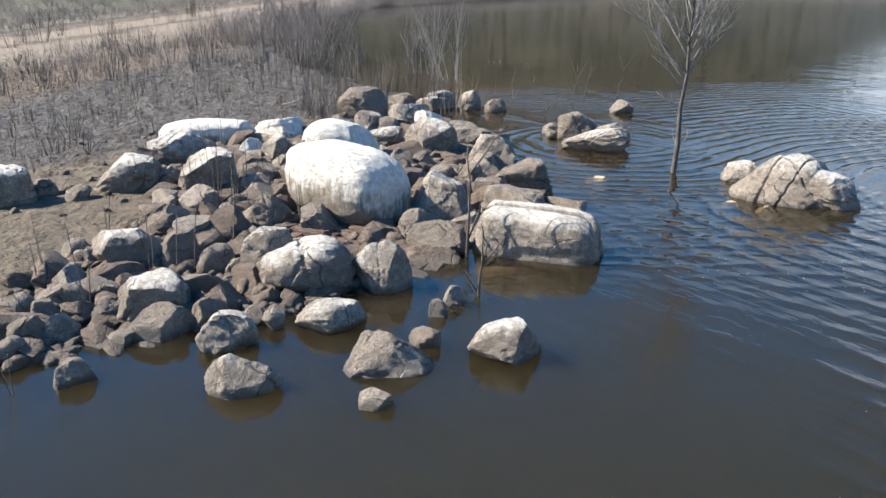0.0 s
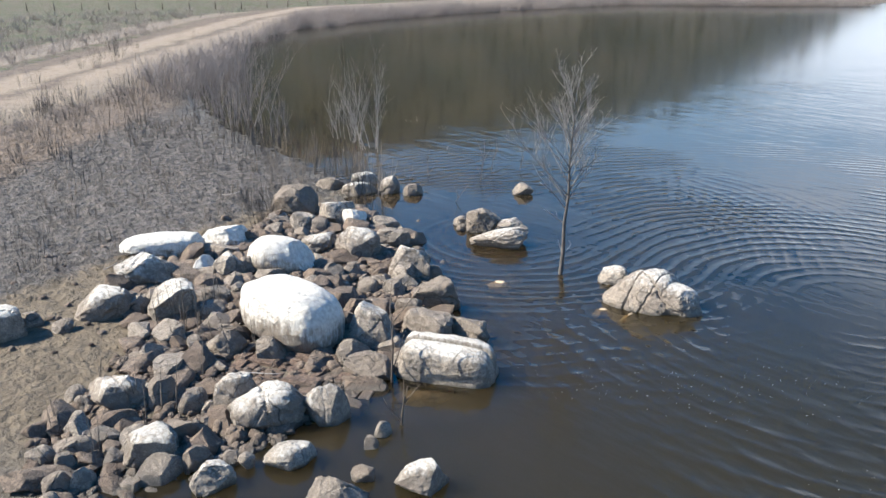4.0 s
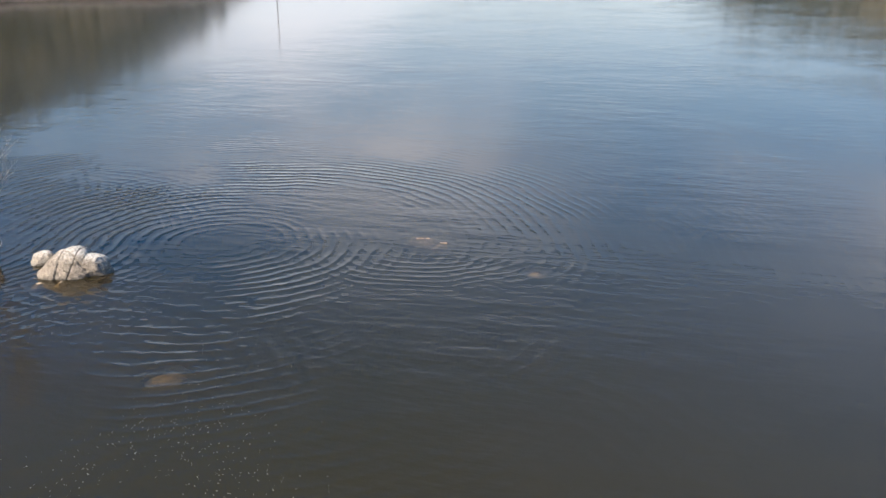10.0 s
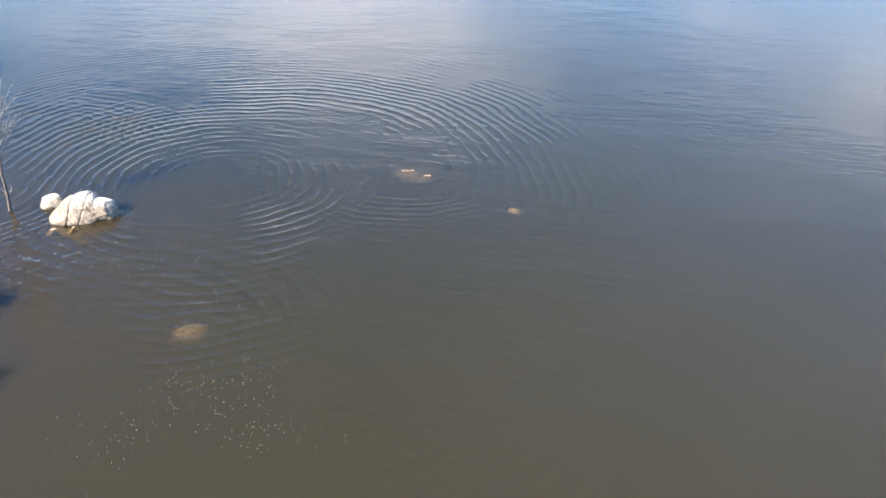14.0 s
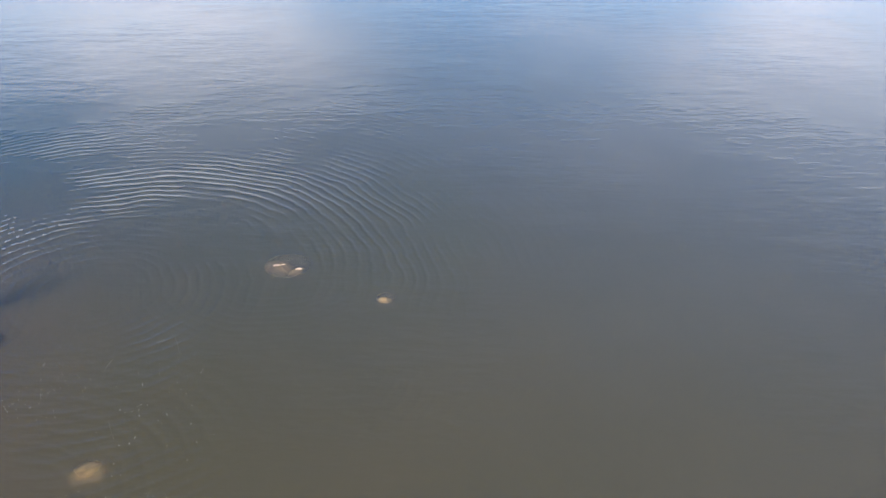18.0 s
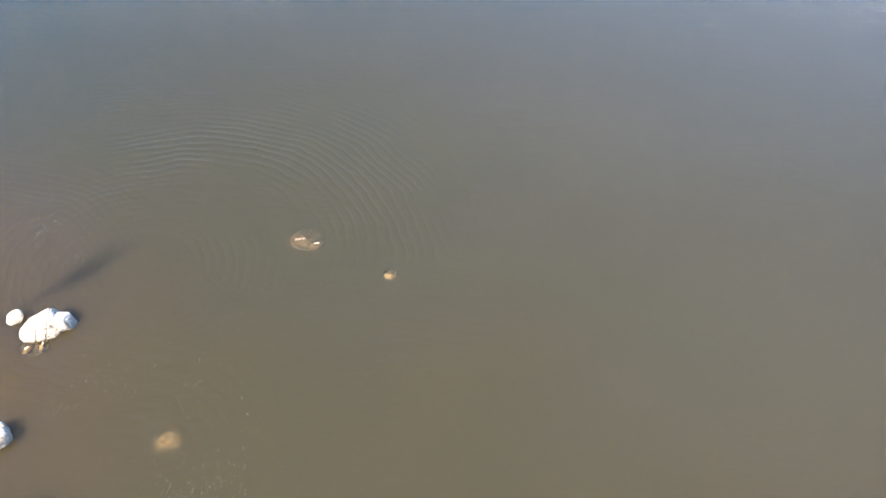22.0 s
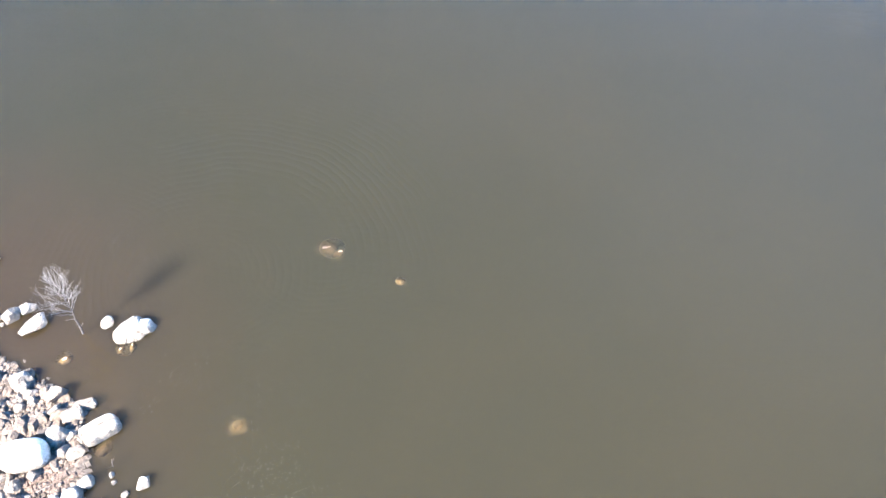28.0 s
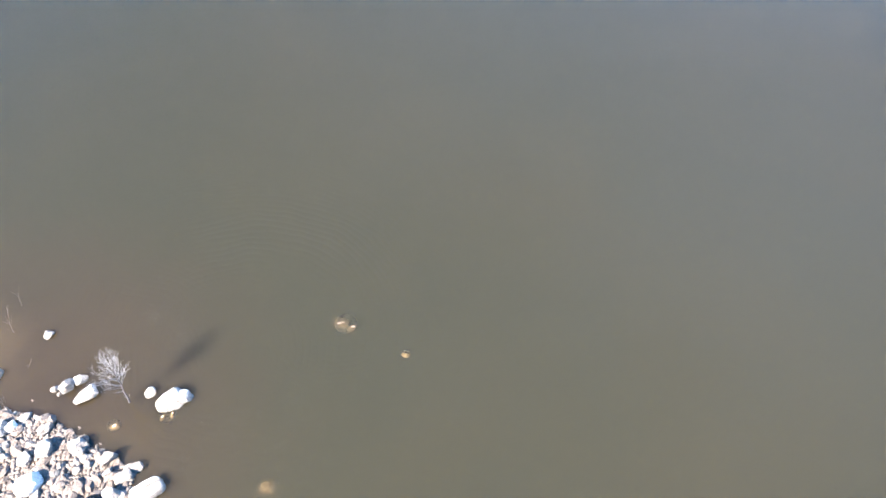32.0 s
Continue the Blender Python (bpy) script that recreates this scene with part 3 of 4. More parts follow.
LEFT = [
    (-2.52, -14.29, 0.04, 0.69, 0.48, 0.34, 81, 0),
    (-1.44, -14.5, 0.0, 0.44, 0.35, 0.37, 81, 0),
    (-2.67, -14.83, 0.06, 0.49, 0.39, 0.27, 84, 0),
    (-1.5, -14.87, 0.0, 0.49, 0.39, 0.36, 83, 0),
    (-1.1, -15.22, 0.0, 0.43, 0.34, 0.33, 85, 0),
    (-2.54, -13.77, 0.05, 0.54, 0.44, 0.33, 79, 0),
    (-3.93, -13.61, 0.13, 0.4, 0.32, 0.27, 79, 0),
    (-8.35, -14.05, 0.3, 0.95, 0.9, 0.72, 84, 1),
    (-8.59, -13.33, 0.31, 0.44, 0.36, 0.29, 81, 0),
    (-7.74, -12.87, 0.3, 0.47, 0.37, 0.27, 80, 0),
    (-4.19, -13.7, 0.14, 0.43, 0.35, 0.37, 80, 0),
    (-2.11, -14.54, 0.02, 0.38, 0.31, 0.33, 82, 0),
]
ISLET = [
    (-0.58, -0.40, 0.0, 1.95, 1.5, 0.95, 18, 1),
    (0.30, -0.16, 0.0, 1.55, 1.05, 0.62, 14, 1),
    (-2.14, 0.15, 0.0, 0.83, 0.66, 0.42, 37, 1),
]
PERCH = [
    (-6.53, -0.05, 0.0, 1.77, 1.06, 0.53, 46, 1),
    (-7.98, 0.58, 0.0, 1.1, 0.77, 0.77, 47, 0),
    (-7.23, 1.21, 0.0, 0.98, 0.68, 0.49, 45, 1),
    (-8.86, 0.46, 0.0, 0.61, 0.43, 0.33, 49, 0),
    (-8.46, 0.06, 0.0, 0.33, 0.23, 0.21, 49, 0),
    (-10.53, 4.93, 0.0, 0.75, 0.6, 0.4, 44, 0),
]
FAR = [
    (-15.89, -0.39, 0.0, 1.25, 0.87, 0.53, 59, 0),
    (-14.49, 0.11, 0.0, 1.28, 0.77, 0.46, 57, 1),
    (-15.73, 1.2, 0.0, 1.03, 0.72, 0.45, 56, 1),
    (-13.93, 1.08, 0.0, 0.81, 0.65, 0.62, 54, 1),
    (-13.13, 1.62, 0.0, 0.72, 0.58, 0.42, 53, 0),
]
LABELS = ["grey-brown granite boulder on the muddy shore", "grey granite boulder streaked white with droppings", "granite boulder limed white all over its top"]


def boulder(x, y, z, width, depth, height, turn, stain, seed, where, lean=0.0, boxy=0, cuts=0, taper=None, chip=0, rough=0.075, split=0.8, groove=None, seams=None):
    full = height * 1.35
    rng = random.Random(seed * 7)
    size = (width * (1.07 if where else 1.12), depth * (1.10 if where else 1.18), full)
    fine = 6 if width > 1.7 else 5 if width > 0.7 else 4 if width > 0.35 else 3
    bm = rock_mesh(seed, size, boxy or rng.uniform(2.3, 3.9), cuts or rng.randint(6, 11), rough, fine, rng.uniform(0.05, 0.32) if taper is None else taper,
                   chip or 0.94, split, groove, (rng.choice((0, 1, 1, 2)) if width > 0.7 else 0) if seams is None else seams)
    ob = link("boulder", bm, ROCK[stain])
    ob.matrix_world = pose(x, y, z + height - full / 2, rng.uniform(-9, 9), lean or rng.uniform(-9, 9), turn)
    return tagged(ob, LABELS[stain] if not where else LABELS[stain].replace(" on the muddy shore", "") + where, "boulder", group="shore boulders")


# boulders with a shape of their own
SHAPES = {(-4.27, -8.72): dict(lean=10, boxy=2.9, cuts=1, taper=0.06, rough=0.03, split=0, chip=0.5, seams=0), (-0.72, -6.98): dict(boxy=4.2, cuts=1, chip=0.5, taper=0.06, lean=2, rough=0.04, split=0.1, seams=0, groove=(0.12, 0.085, 0.95)),
          (-2.55, -6.05): dict(boxy=5.0, cuts=3, taper=0.05, lean=4), (-1.98, -5.38): dict(boxy=4.0, cuts=5, taper=0.15, lean=8, rough=0.12, seams=2),
          (-8.41, -6.69): dict(lean=16, boxy=2.3, cuts=3, taper=0.1, rough=0.04), (-11.38, -8.83): dict(boxy=2.6, cuts=3, taper=0.05, rough=0.05), (-1.35, -11.05): dict(lean=-12, taper=0.1), (-3.8, -4.8): dict(lean=-20, boxy=4.2, taper=0.0, cuts=4),
          (1.28, -13.15): dict(lean=-22, taper=0.45, boxy=3.4), (1.63, -11.4): dict(taper=0.72, lean=-4, boxy=3.6, cuts=7), (2.25, -10.04): dict(taper=0.5, boxy=3.6, cuts=5), (-0.58, -0.40): dict(taper=0.5, boxy=3.0, cuts=5, chip=0.85, rough=0.06, seams=3, lean=5),
          (0.30, -0.16): dict(taper=0.45, lean=15, boxy=3.2, cuts=5, chip=0.9, rough=0.06, seams=2), (-2.14, 0.15): dict(taper=0.2, boxy=2.8, cuts=7, chip=0.96, lean=-10), (-8.35, -14.05): dict(boxy=2.5, cuts=5, chip=0.8, taper=0.25, lean=3, seams=1), (-2.95, -7.35): dict(taper=0.55, boxy=3.2, cuts=9, chip=1.0, seams=1)}
seed = 100
for cluster, where in ((BIG, ""), (BACK, ""), (NECK, ""), (POINT, " at the water's edge"), (FRONT, ""), (COVE, " standing in shallow water"), (LEFT, ""),
                       (ISLET, " out in the lake"), (PERCH, " out in the lake"), (FAR, " in the bay")):
    for row in cluster:
        seed += 1
        boulder(*row, seed, where, **SHAPES.get(row[:2], {}))

# ---- loose stones and rubble of the point ----
PILE = [(-0.9, -15.6), (-3.4, -14.8), (-4.6, -13.3), (-6.4, -11.6), (-9.2, -11.0), (-11.8, -9.0), (-12.0, -6.0), (-13.6, -3.6), (-12.6, -1.0), (-8.4, -1.9), (-4.2, -4.2), (-1.9, -5.7), (-1.3, -8.6), (-0.6, -11.0), (-0.4, -13.0)]


def within(x, y, ring):
    inside = False
    for (ax, ay), (bx, by) in zip(ring, ring[1:] + ring[:1]):
        if (ay > y) != (by > y) and x < (bx - ax) * (y - ay) / (by - ay) + ax:
            inside = not inside
    return inside


BEDROCK = [(-4.0, -10.7), (-1.9, -10.6), (-0.75, -9.3), (-0.5, -8.75), (-1.4, -8.75), (-3.0, -8.95), (-4.3, -9.6)]


def on_bedrock(x, y):
    return within(x, y, BEDROCK)


def ground_at(x, y):
    p = Vector((x, y, 0))
    return float(ground_height(x, y)) + 0.05 * noise.noise(p * 0.9) + 0.045 * noise.noise(p * 2.3)


def stone_mesh(seed, fine):
    bm = rock_mesh(seed, (1.0, 0.8, 0.66), random.Random(seed).uniform(3.0, 5.0), 12, 0.05, fine, 0.18, 1.0, 0.8)
    me = bpy.data.meshes.new("stone")
    bm.to_mesh(me)
    bm.free()
    me.materials.append((RUBBLE, RUBBLE, ROCK[0], RUBBLE, RUBBLE, ROCK[0], RUBBLE, RUBBLE)[seed % 8])
    me.polygons.foreach_set("use_smooth", [True] * len(me.polygons))
    return me


STONES = [stone_mesh(900 + k, 3) for k in range(16)]
rng = random.Random(5)
placed = [(r[0], r[1], max(r[3], r[4]) / 2) for c in (BIG, BACK, NECK, POINT, FRONT, COVE, LEFT) for r in c]
count = 0
while count < 298:
    x, y = rng.uniform(-13.6, -0.3), rng.uniform(-15.6, -1.0)
    size = rng.choice((0.36, 0.46, 0.56, 0.7, 0.85)) * rng.uniform(0.85, 1.2)
    if not within(x, y, PILE) or any(math.hypot(x - a, y - b) < 0.5 * r + size * 0.2 for a, b, r in placed):
        continue
    if size > 0.3:
        placed.append((x, y, size * 0.4))
    z = max(ground_at(x, y), -0.05)
    if on_bedrock(x, y):
        continue
    ob = new("stone", STONES[rng.randrange(16)])
    ob.matrix_world = pose(x, y, z + size * rng.uniform(0.02, 0.16), rng.uniform(-24, 24), rng.uniform(-24, 24), rng.uniform(0, 360)) @ Matrix.Diagonal((size * rng.uniform(1.0, 1.5), size, size * rng.uniform(0.7, 1.1), 1))
    tagged(ob, "small brown stone wedged among the shore boulders", "stone", group="shore stones")
    count += 1


def scatter(name, meshes, spots, mat, label, category):
    """Many small copies joined into one mesh; spots: place, size and turn of each."""
    parts = []
    for me in meshes:
        co = np.empty(len(me.vertices) * 3)
        me.vertices.foreach_get("co", co)
        parts.append((co.reshape(-1, 3), [tuple(p.vertices) for p in me.polygons]))
    verts, faces, base = [], [], 0
    for i, (m, k) in enumerate(spots):
        co, polys = parts[k]
        mat4 = np.array(m)
        verts.append(co @ mat4[:3, :3].T + mat4[:3, 3])
        faces += [tuple(base + v for v in p) for p in polys]
        base += len(co)
    me = bpy.data.meshes.new(name)
    me.from_pydata(np.concatenate(verts).tolist(), [], faces)
    me.materials.append(mat)
    me.polygons.foreach_set("use_smooth", [True] * len(me.polygons))
    return tagged(new(name, me), label, category, kind="stuff")


PEBBLES = [stone_mesh(950 + k, 2) for k in range(10)]
CHIPS = [stone_mesh(970 + k, 1) for k in range(10)]
for name, meshes, many, least, most, mat, label in (("rubble", PEBBLES, 2600, 0.20, 0.22, RUBBLE, "brown rubble between the boulders"), ("pebbles", CHIPS, 6200, 0.07, 0.17, DARK, "dark brown pebbles and chips between the boulders")):
    spots = []
    while len(spots) < many:
        x, y = rng.uniform(-14, 0.2), rng.uniform(-16, -0.6)
        size = least + most * rng.random() ** 1.7
        inside = within(x, y, PILE)
        if not inside and (rng.random() > 0.012 or x > -1.5):
            continue
        z = ground_at(x, y)
        if z < -0.25 or on_bedrock(x, y) and rng.random() < 0.55:
            continue
        m = pose(x, y, z + size * 0.12, rng.uniform(-25, 25), rng.uniform(-25, 25), rng.uniform(0, 360)) @ Matrix.Diagonal((size, size, size * rng.uniform(0.6, 1.1), 1))
        spots.append((m, rng.randrange(10)))
    scatter(name, meshes, spots, mat, label, "rubble")


# ---- jointed bedrock: rows of broken brown blocks that run down into the water ----
def block_mesh(seed):
    """A flat block with broken corners and a chamfered top, one unit long and wide."""
    r = random.Random(seed)
    low = [Vector((a * 0.5 * r.uniform(0.86, 1.0), b * 0.5 * r.uniform(0.84, 1.0), -0.5)) for a, b in ((-1, -1), (0.2, -1), (1, -0.9), (1, 1), (-0.1, 1), (-1, 0.9))]
    bm = bmesh.new()
    tip = Vector((r.uniform(-0.06, 0.06), r.uniform(-0.06, 0.06), 0))
    rings = [[bm.verts.new(v * k + tip * (1 - k) * 3 + Vector((0, 0, z + 0.5 * k + r.uniform(-0.05, 0.05) * (z > 0)))) for v in low] for k, z in ((1.0, -0.5), (0.99, 0.26), (0.84, 0.42))]
    for a, b in zip(rings, rings[1:]):
        for i in range(6):
            bm.faces.new((a[i], a[(i + 1) % 6], b[(i + 1) % 6], b[i]))
    bm.faces.new(rings[-1])
    me = bpy.data.meshes.new("stone_block")
    bm.to_mesh(me)
    bm.free()
    me.materials.append(BEDROCK_SKIN)
    return me


BLOCKS = [block_mesh(700 + k) for k in range(10)]
brng = random.Random(77)
row, along_way, across_way = 0.0, Vector((0.87, 0.49, 0)), Vector((-0.49, 0.87, 0))
while row < 3.2:
    deep = brng.uniform(0.14, 0.5)
    along = brng.uniform(0, 0.3)
    while along < 5.0:
        long = brng.uniform(0.2, 0.4) if brng.random() < 0.5 else brng.uniform(0.4, 0.95)
        p = Vector((-3.2, -12.0, 0)) + along_way * (along + long / 2) + across_way * (row + deep / 2)
        along += long
        if not on_bedrock(p.x, p.y):
            continue
        z = max(ground_at(p.x, p.y), -0.06)
        tall = brng.uniform(0.22, 0.34)
        ob = new("stone_block", BLOCKS[brng.randrange(10)])
        ob.matrix_world = pose(p.x, p.y, z + brng.uniform(-0.09, 0.0), brng.uniform(-7, 7), brng.uniform(-7, 7), 29.4 + brng.uniform(-11, 11)) @ Matrix.Diagonal((long * 1.04, deep * 1.06, tall, 1))
        tagged(ob, "flat broken block of brown jointed rock", "stone", group="jointed rock blocks")
    row += deep


# ---- rocks that lie under water or just break it ----
def sunken(x, y, top, width, depth, height, seed, stain, label):
    bm = rock_mesh(seed, (width, depth, height), 2.0, 3, 0.06 if seed < 15 else 0.2, 4, 0.45)
    ob = link("sunken_rock", bm, SANDY if stain else SUNKEN)
    ob.matrix_world = pose(x, y, top - height / 2, 0, 0, seed * 37 % 180)
    return tagged(ob, label, "rock", group="sunken rocks")


def depth_faded(name, dark, pale):
    """Rock under water; dimming by the murky water is painted in, darker with depth."""
    m, n, bsdf = material(name)
    at = n.add("ShaderNodeNewGeometry").outputs["Position"]
    weed = n.math("ADD", n.math("MULTIPLY", n.noise(at, 2.6, 4.0, 0.65), 0.7), n.math("MULTIPLY", n.noise(at, 11.0, 3.0), 0.3))
    deep = n.math("ADD", n.add("ShaderNodeSeparateXYZ", Vector=at).outputs[2], n.math("MULTIPLY", n.math("SUBTRACT", weed, 0.5), 0.25))
    plug(n, bsdf, Base_Color=n.mix(n.ramp(deep, -0.05, -0.34), n.mix(n.ramp(weed, 0.36, 0.56), dark, pale), (0.05, 0.042, 0.03)), Roughness=0.9)
    return m


SUNKEN, SANDY = depth_faded("sunken_rock", (0.06, 0.042, 0.030), (0.17, 0.122, 0.085)), depth_faded("sandy_rock", (0.20, 0.145, 0.085), (0.40, 0.30, 0.19))
sunken(6.78, -6.6, -0.05, 2.0, 1.5, 0.7, 11, 1, "pale tan rock just under the water")
sunken(10.75, 6.15, 0.03, 1.7, 1.2, 0.7, 19, 0, "brown rock awash in the lake")
sunken(11.65, 5.7, 0.03, 1.2, 0.9, 0.6, 20, 0, "brown rock awash in the lake")
sunken(15.6, 3.4, -0.01, 0.8, 0.6, 0.4, 14, 1, "small pale rock just under the water")
sunken(-4.1, -2.3, 0.04, 0.75, 0.5, 0.4, 15, 1, "small pale rock breaking the water")
sunken(-0.95, -1.62, 0.025, 0.6, 0.3, 0.3, 16, 1, "flat pale rock breaking the water")
sunken(-0.3, -1.4, 0.03, 0.7, 0.3, 0.3, 17, 1, "flat pale rock breaking the water")
sunken(-0.45, -7.95, -0.04, 1.9, 0.6, 0.4, 21, 0, "tan rock shelf just under the water")
sunken(-10.2, -0.4, 0.04, 0.6, 0.3, 0.3, 18, 0, "flat dark rock breaking the water")


# ---- dry reeds ----
def reed_mesh(seed, stalks, spread, height, thick=0.007, fan=0.22):
    """One mesh for each stalk of a clump, and all of them joined for the far, uncounted ones."""
    r = random.Random(seed)
    whole, singles = bmesh.new(), []
    for _ in range(stalks):
        a, far = r.uniform(0, 2 * math.pi), spread * math.sqrt(r.random())
        foot = Vector((math.cos(a) * far, math.sin(a) * far, -0.06))
        tall = height * r.uniform(0.35, 1.0)
        lean = Vector((math.cos(a) * r.uniform(0, fan) + r.uniform(-0.1, 0.1), math.sin(a) * r.uniform(0, fan) + r.uniform(-0.1, 0.1), 1))
        pts = stick_line(foot, lean, tall, 0.09, 3, r)
        t = thick * r.uniform(0.7, 1.3)
        sticks = [(pts, [t, t * 0.9, t * 0.7, t * 0.35])]
        for _ in range(r.choice((0, 1, 1, 2))):
            k = r.choice((1, 2))
            side = stick_line(pts[k], lean + Vector((r.uniform(-0.7, 0.7), r.uniform(-0.7, 0.7), 0)), tall * 0.35, 0.1, 2, r)
            sticks.append((side, [t * 0.6, t * 0.5, t * 0.25]))
        one = bmesh.new()
        for line, radii in sticks:
            tube(one, line, radii, 3)
            tube(whole, line, radii, 3)
        me = bpy.data.meshes.new("stalk")
        one.to_mesh(me)
        one.free()
        me.materials.append(REED)
        singles.append(me)
    me = bpy.data.meshes.new("reed_clump")
    whole.to_mesh(me)
    whole.free()
    me.materials.append(REED)
    CLUMPS[me.name] = singles
    return me


CLUMPS = {}


def reed_clump(mesh, m, label, group):
    """A clump of reeds, each stalk a part of it."""
    clump = tagged(new("reed_clump"), label, "reed clump", group=group)
    clump.matrix_world = m
    for me in CLUMPS[mesh.name]:
        new("stalk", me).parent = clump
    return clump


REEDS = [reed_mesh(40 + k, 2 + k // 2, 0.10 + 0.02 * k, 0.95 + 0.07 * (k % 5), 0.013) for k in range(9)]
TALL = [reed_mesh(60 + k, 8 + 2 * k, 0.35, 1.8 + 0.1 * k, 0.009, 0.42) for k in range(5)]
WANDS = [reed_mesh(80 + k, 3 + k, 0.3, 1.9 + 0.15 * k, 0.011, 0.12) for k in range(5)]
rng = random.Random(9)


def reed_spot():
    x, y = rng.uniform(-44, -9), rng.uniform(-20, 7)
    d = float(shore_distance(x, y))
    if within(x, y, PILE) or d < 0.4 or float(road_distance(x, y)[0]) < 6.0 or float(road_side(x, y)) < 0:
        return None
    # the bare tan tongue of sand beside the boulders
    if x + 0.35 * (y + 12) > -11.5 and rng.random() < 0.93:
        return None
    return x, y


count = 0
while count < 160:
    spot = reed_spot()
    if not spot:
        continue
    x, y = spot
    far = float(road_distance(x, y)[0])
    tall = rng.random() < (0.55 if far < 13 else 0.05)
    size = rng.uniform(0.6, 1.25)
    reed_clump(rng.choice(TALL if tall else REEDS), pose(x, y, ground_at(x, y), 0, 0, rng.uniform(0, 360)) @ Matrix.Diagonal((size, size, size, 1)),
               "tall clump of dry brown reeds in mud" if tall else "low clump of dry brown reeds in mud", "dry reeds on the mud flat")
    count += 1
spots = []
while len(spots) < 800:
    spot = reed_spot()
    if spot:
        s = rng.uniform(0.3, 0.8)
        spots.append((pose(*spot, ground_at(*spot), 0, 0, rng.uniform(0, 360)) @ Matrix.Diagonal((s, s, s, 1)), rng.randrange(9)))
scatter("reed_stubble", REEDS, spots, REED, "short dry reed stubble over the mud flat", "reeds")

# single stalks by the boulders and in the cove
for x, y, tall in ((-4.6, -13.1, 1.3), (-2.1, -14.0, 1.5), (-3.4, -14.3, 1.1), (-3.3, -14.4, 0.8), (-3.4, -12.8, 1.1), (-2.7, -12.3, 1.2), (-2.9, -12.5, 0.9), (-0.1, -15.3, 1.0), (-2.4, -13.0, 1.0),
                   (-4.2, -9.4, 0.9), (-4.4, -9.7, 0.7), (-5.6, -10.5, 1.1), (-5.9, -10.7, 1.2), (-5.4, -10.9, 0.9), (-6.2, -11.2, 1.0), (-6.0, -10.3, 0.8), (-5.2, -8.9, 0.9), (-9.8, -10.6, 1.0), (-9.6, -10.9, 0.8), (-6.6, -9.6, 1.0), (-6.9, -9.3, 0.9), (-6.4, -9.9, 1.2), (-7.3, -9.8, 0.8), (-6.1, -9.2, 0.9), (-7.0, -10.2, 1.1), (-5.0, -10.4, 0.9), (-4.7, -10.9, 1.0), (-7.6, -10.6, 0.9), (-3.9, -9.9, 0.8), (-3.6, -11.3, 1.0), (-6.7, -10.9, 1.2)):
    bm = bmesh.new()
    for k in range(2):
        pts = stick_line((k * 0.05, 0, -0.15), (rng.uniform(-0.12, 0.12), rng.uniform(-0.12, 0.12), 1), (tall + 0.15) * (1 - 0.35 * k), 0.05, 4, rng)
        tube(bm, pts, [0.011, 0.010, 0.009, 0.007, 0.004], 4)
    ob = link("reed_stalk", bm, REED)
    ob.matrix_world = pose(x, y, max(ground_at(x, y), -0.1))
    tagged(ob, "tall thin dry reed stalks by the boulders", "reed", group="single reed stalks")
for x, y in ((-13.1, -4.6), (-14.3, -4.5), (-13.7, -4.9), (-14.0, -3.9), (-15.0, -3.4), (-12.6, -5.2), (-7.9, -9.9), (-6.3, -10.6), (-17.5, -0.6), (-18.4, 0.4), (-19.6, -0.8), (-20.5, 0.9), (-22.0, -0.3), (-23.2, 1.1), (-24.8, 0.3), (-26.0, 1.6), (-27.5, 0.6), (-28.8, 2.0), (-21.2, 2.0), (-17.0, -2.0), (-16.2, -3.0)):
    reed_clump(rng.choice(TALL), pose(x, y, ground_at(x, y), 0, 0, rng.uniform(0, 360)) @ Matrix.Diagonal((0.7, 0.7, 0.85, 1)), "tall clump of pale dry reeds behind boulders", "dry reeds on the mud flat")
# wands that hide the edge of the bay, some of them standing in the shallows
edge = SHORE[20:] + SHORE_FAR[:2]
for _ in range(90):
    k = min(int(rng.random() ** 0.8 * (len(edge) - 1)), len(edge) - 2)
    a, b, f = edge[k], edge[k + 1], rng.random()
    x, y = a[0] + (b[0] - a[0]) * f + rng.gauss(0, 0.6), a[1] + (b[1] - a[1]) * f + rng.gauss(0.3, 1.2)
    size = rng.uniform(0.55, 1.15)
    reed_clump(rng.choice(WANDS), pose(x, y, max(ground_at(x, y), -0.3), 0, 0, rng.uniform(0, 360)) @ Matrix.Diagonal((size, size, size, 1)), "thin pale dry wands at the bay's edge", "dry wands at the bay's edge")


# ---- dead trees and bushes ----
def limbs(bm, start, way, length, radius, depth, r, lift=0.25, sides=5, twigs=None):
    """A branch and, from it, its twigs, in a mesh of their own where one is given."""
    pts = stick_line(start, way, length, 0.13, 5, r)
    tube(bm, pts, [radius * (1 - 0.15 * k) for k in range(6)], sides)
    if depth == 0:
        return
    for _ in range(r.randint(3, 5)):
        k = r.uniform(1.2, 5.0)
        i = int(k) if k < 5 else 4
        at = pts[i].lerp(pts[i + 1], k - i)
        d = (pts[i + 1] - pts[i]).normalized()
        out = Vector((r.gauss(0, 1), r.gauss(0, 1), r.gauss(lift, 0.4))).normalized()
        limbs(twigs or bm, at, d * 0.9 + out * 0.75 + Vector((0, 0, lift)), length * r.uniform(0.35, 0.6), radius * 0.5, depth - 1, r, lift, max(3, sides - 1))


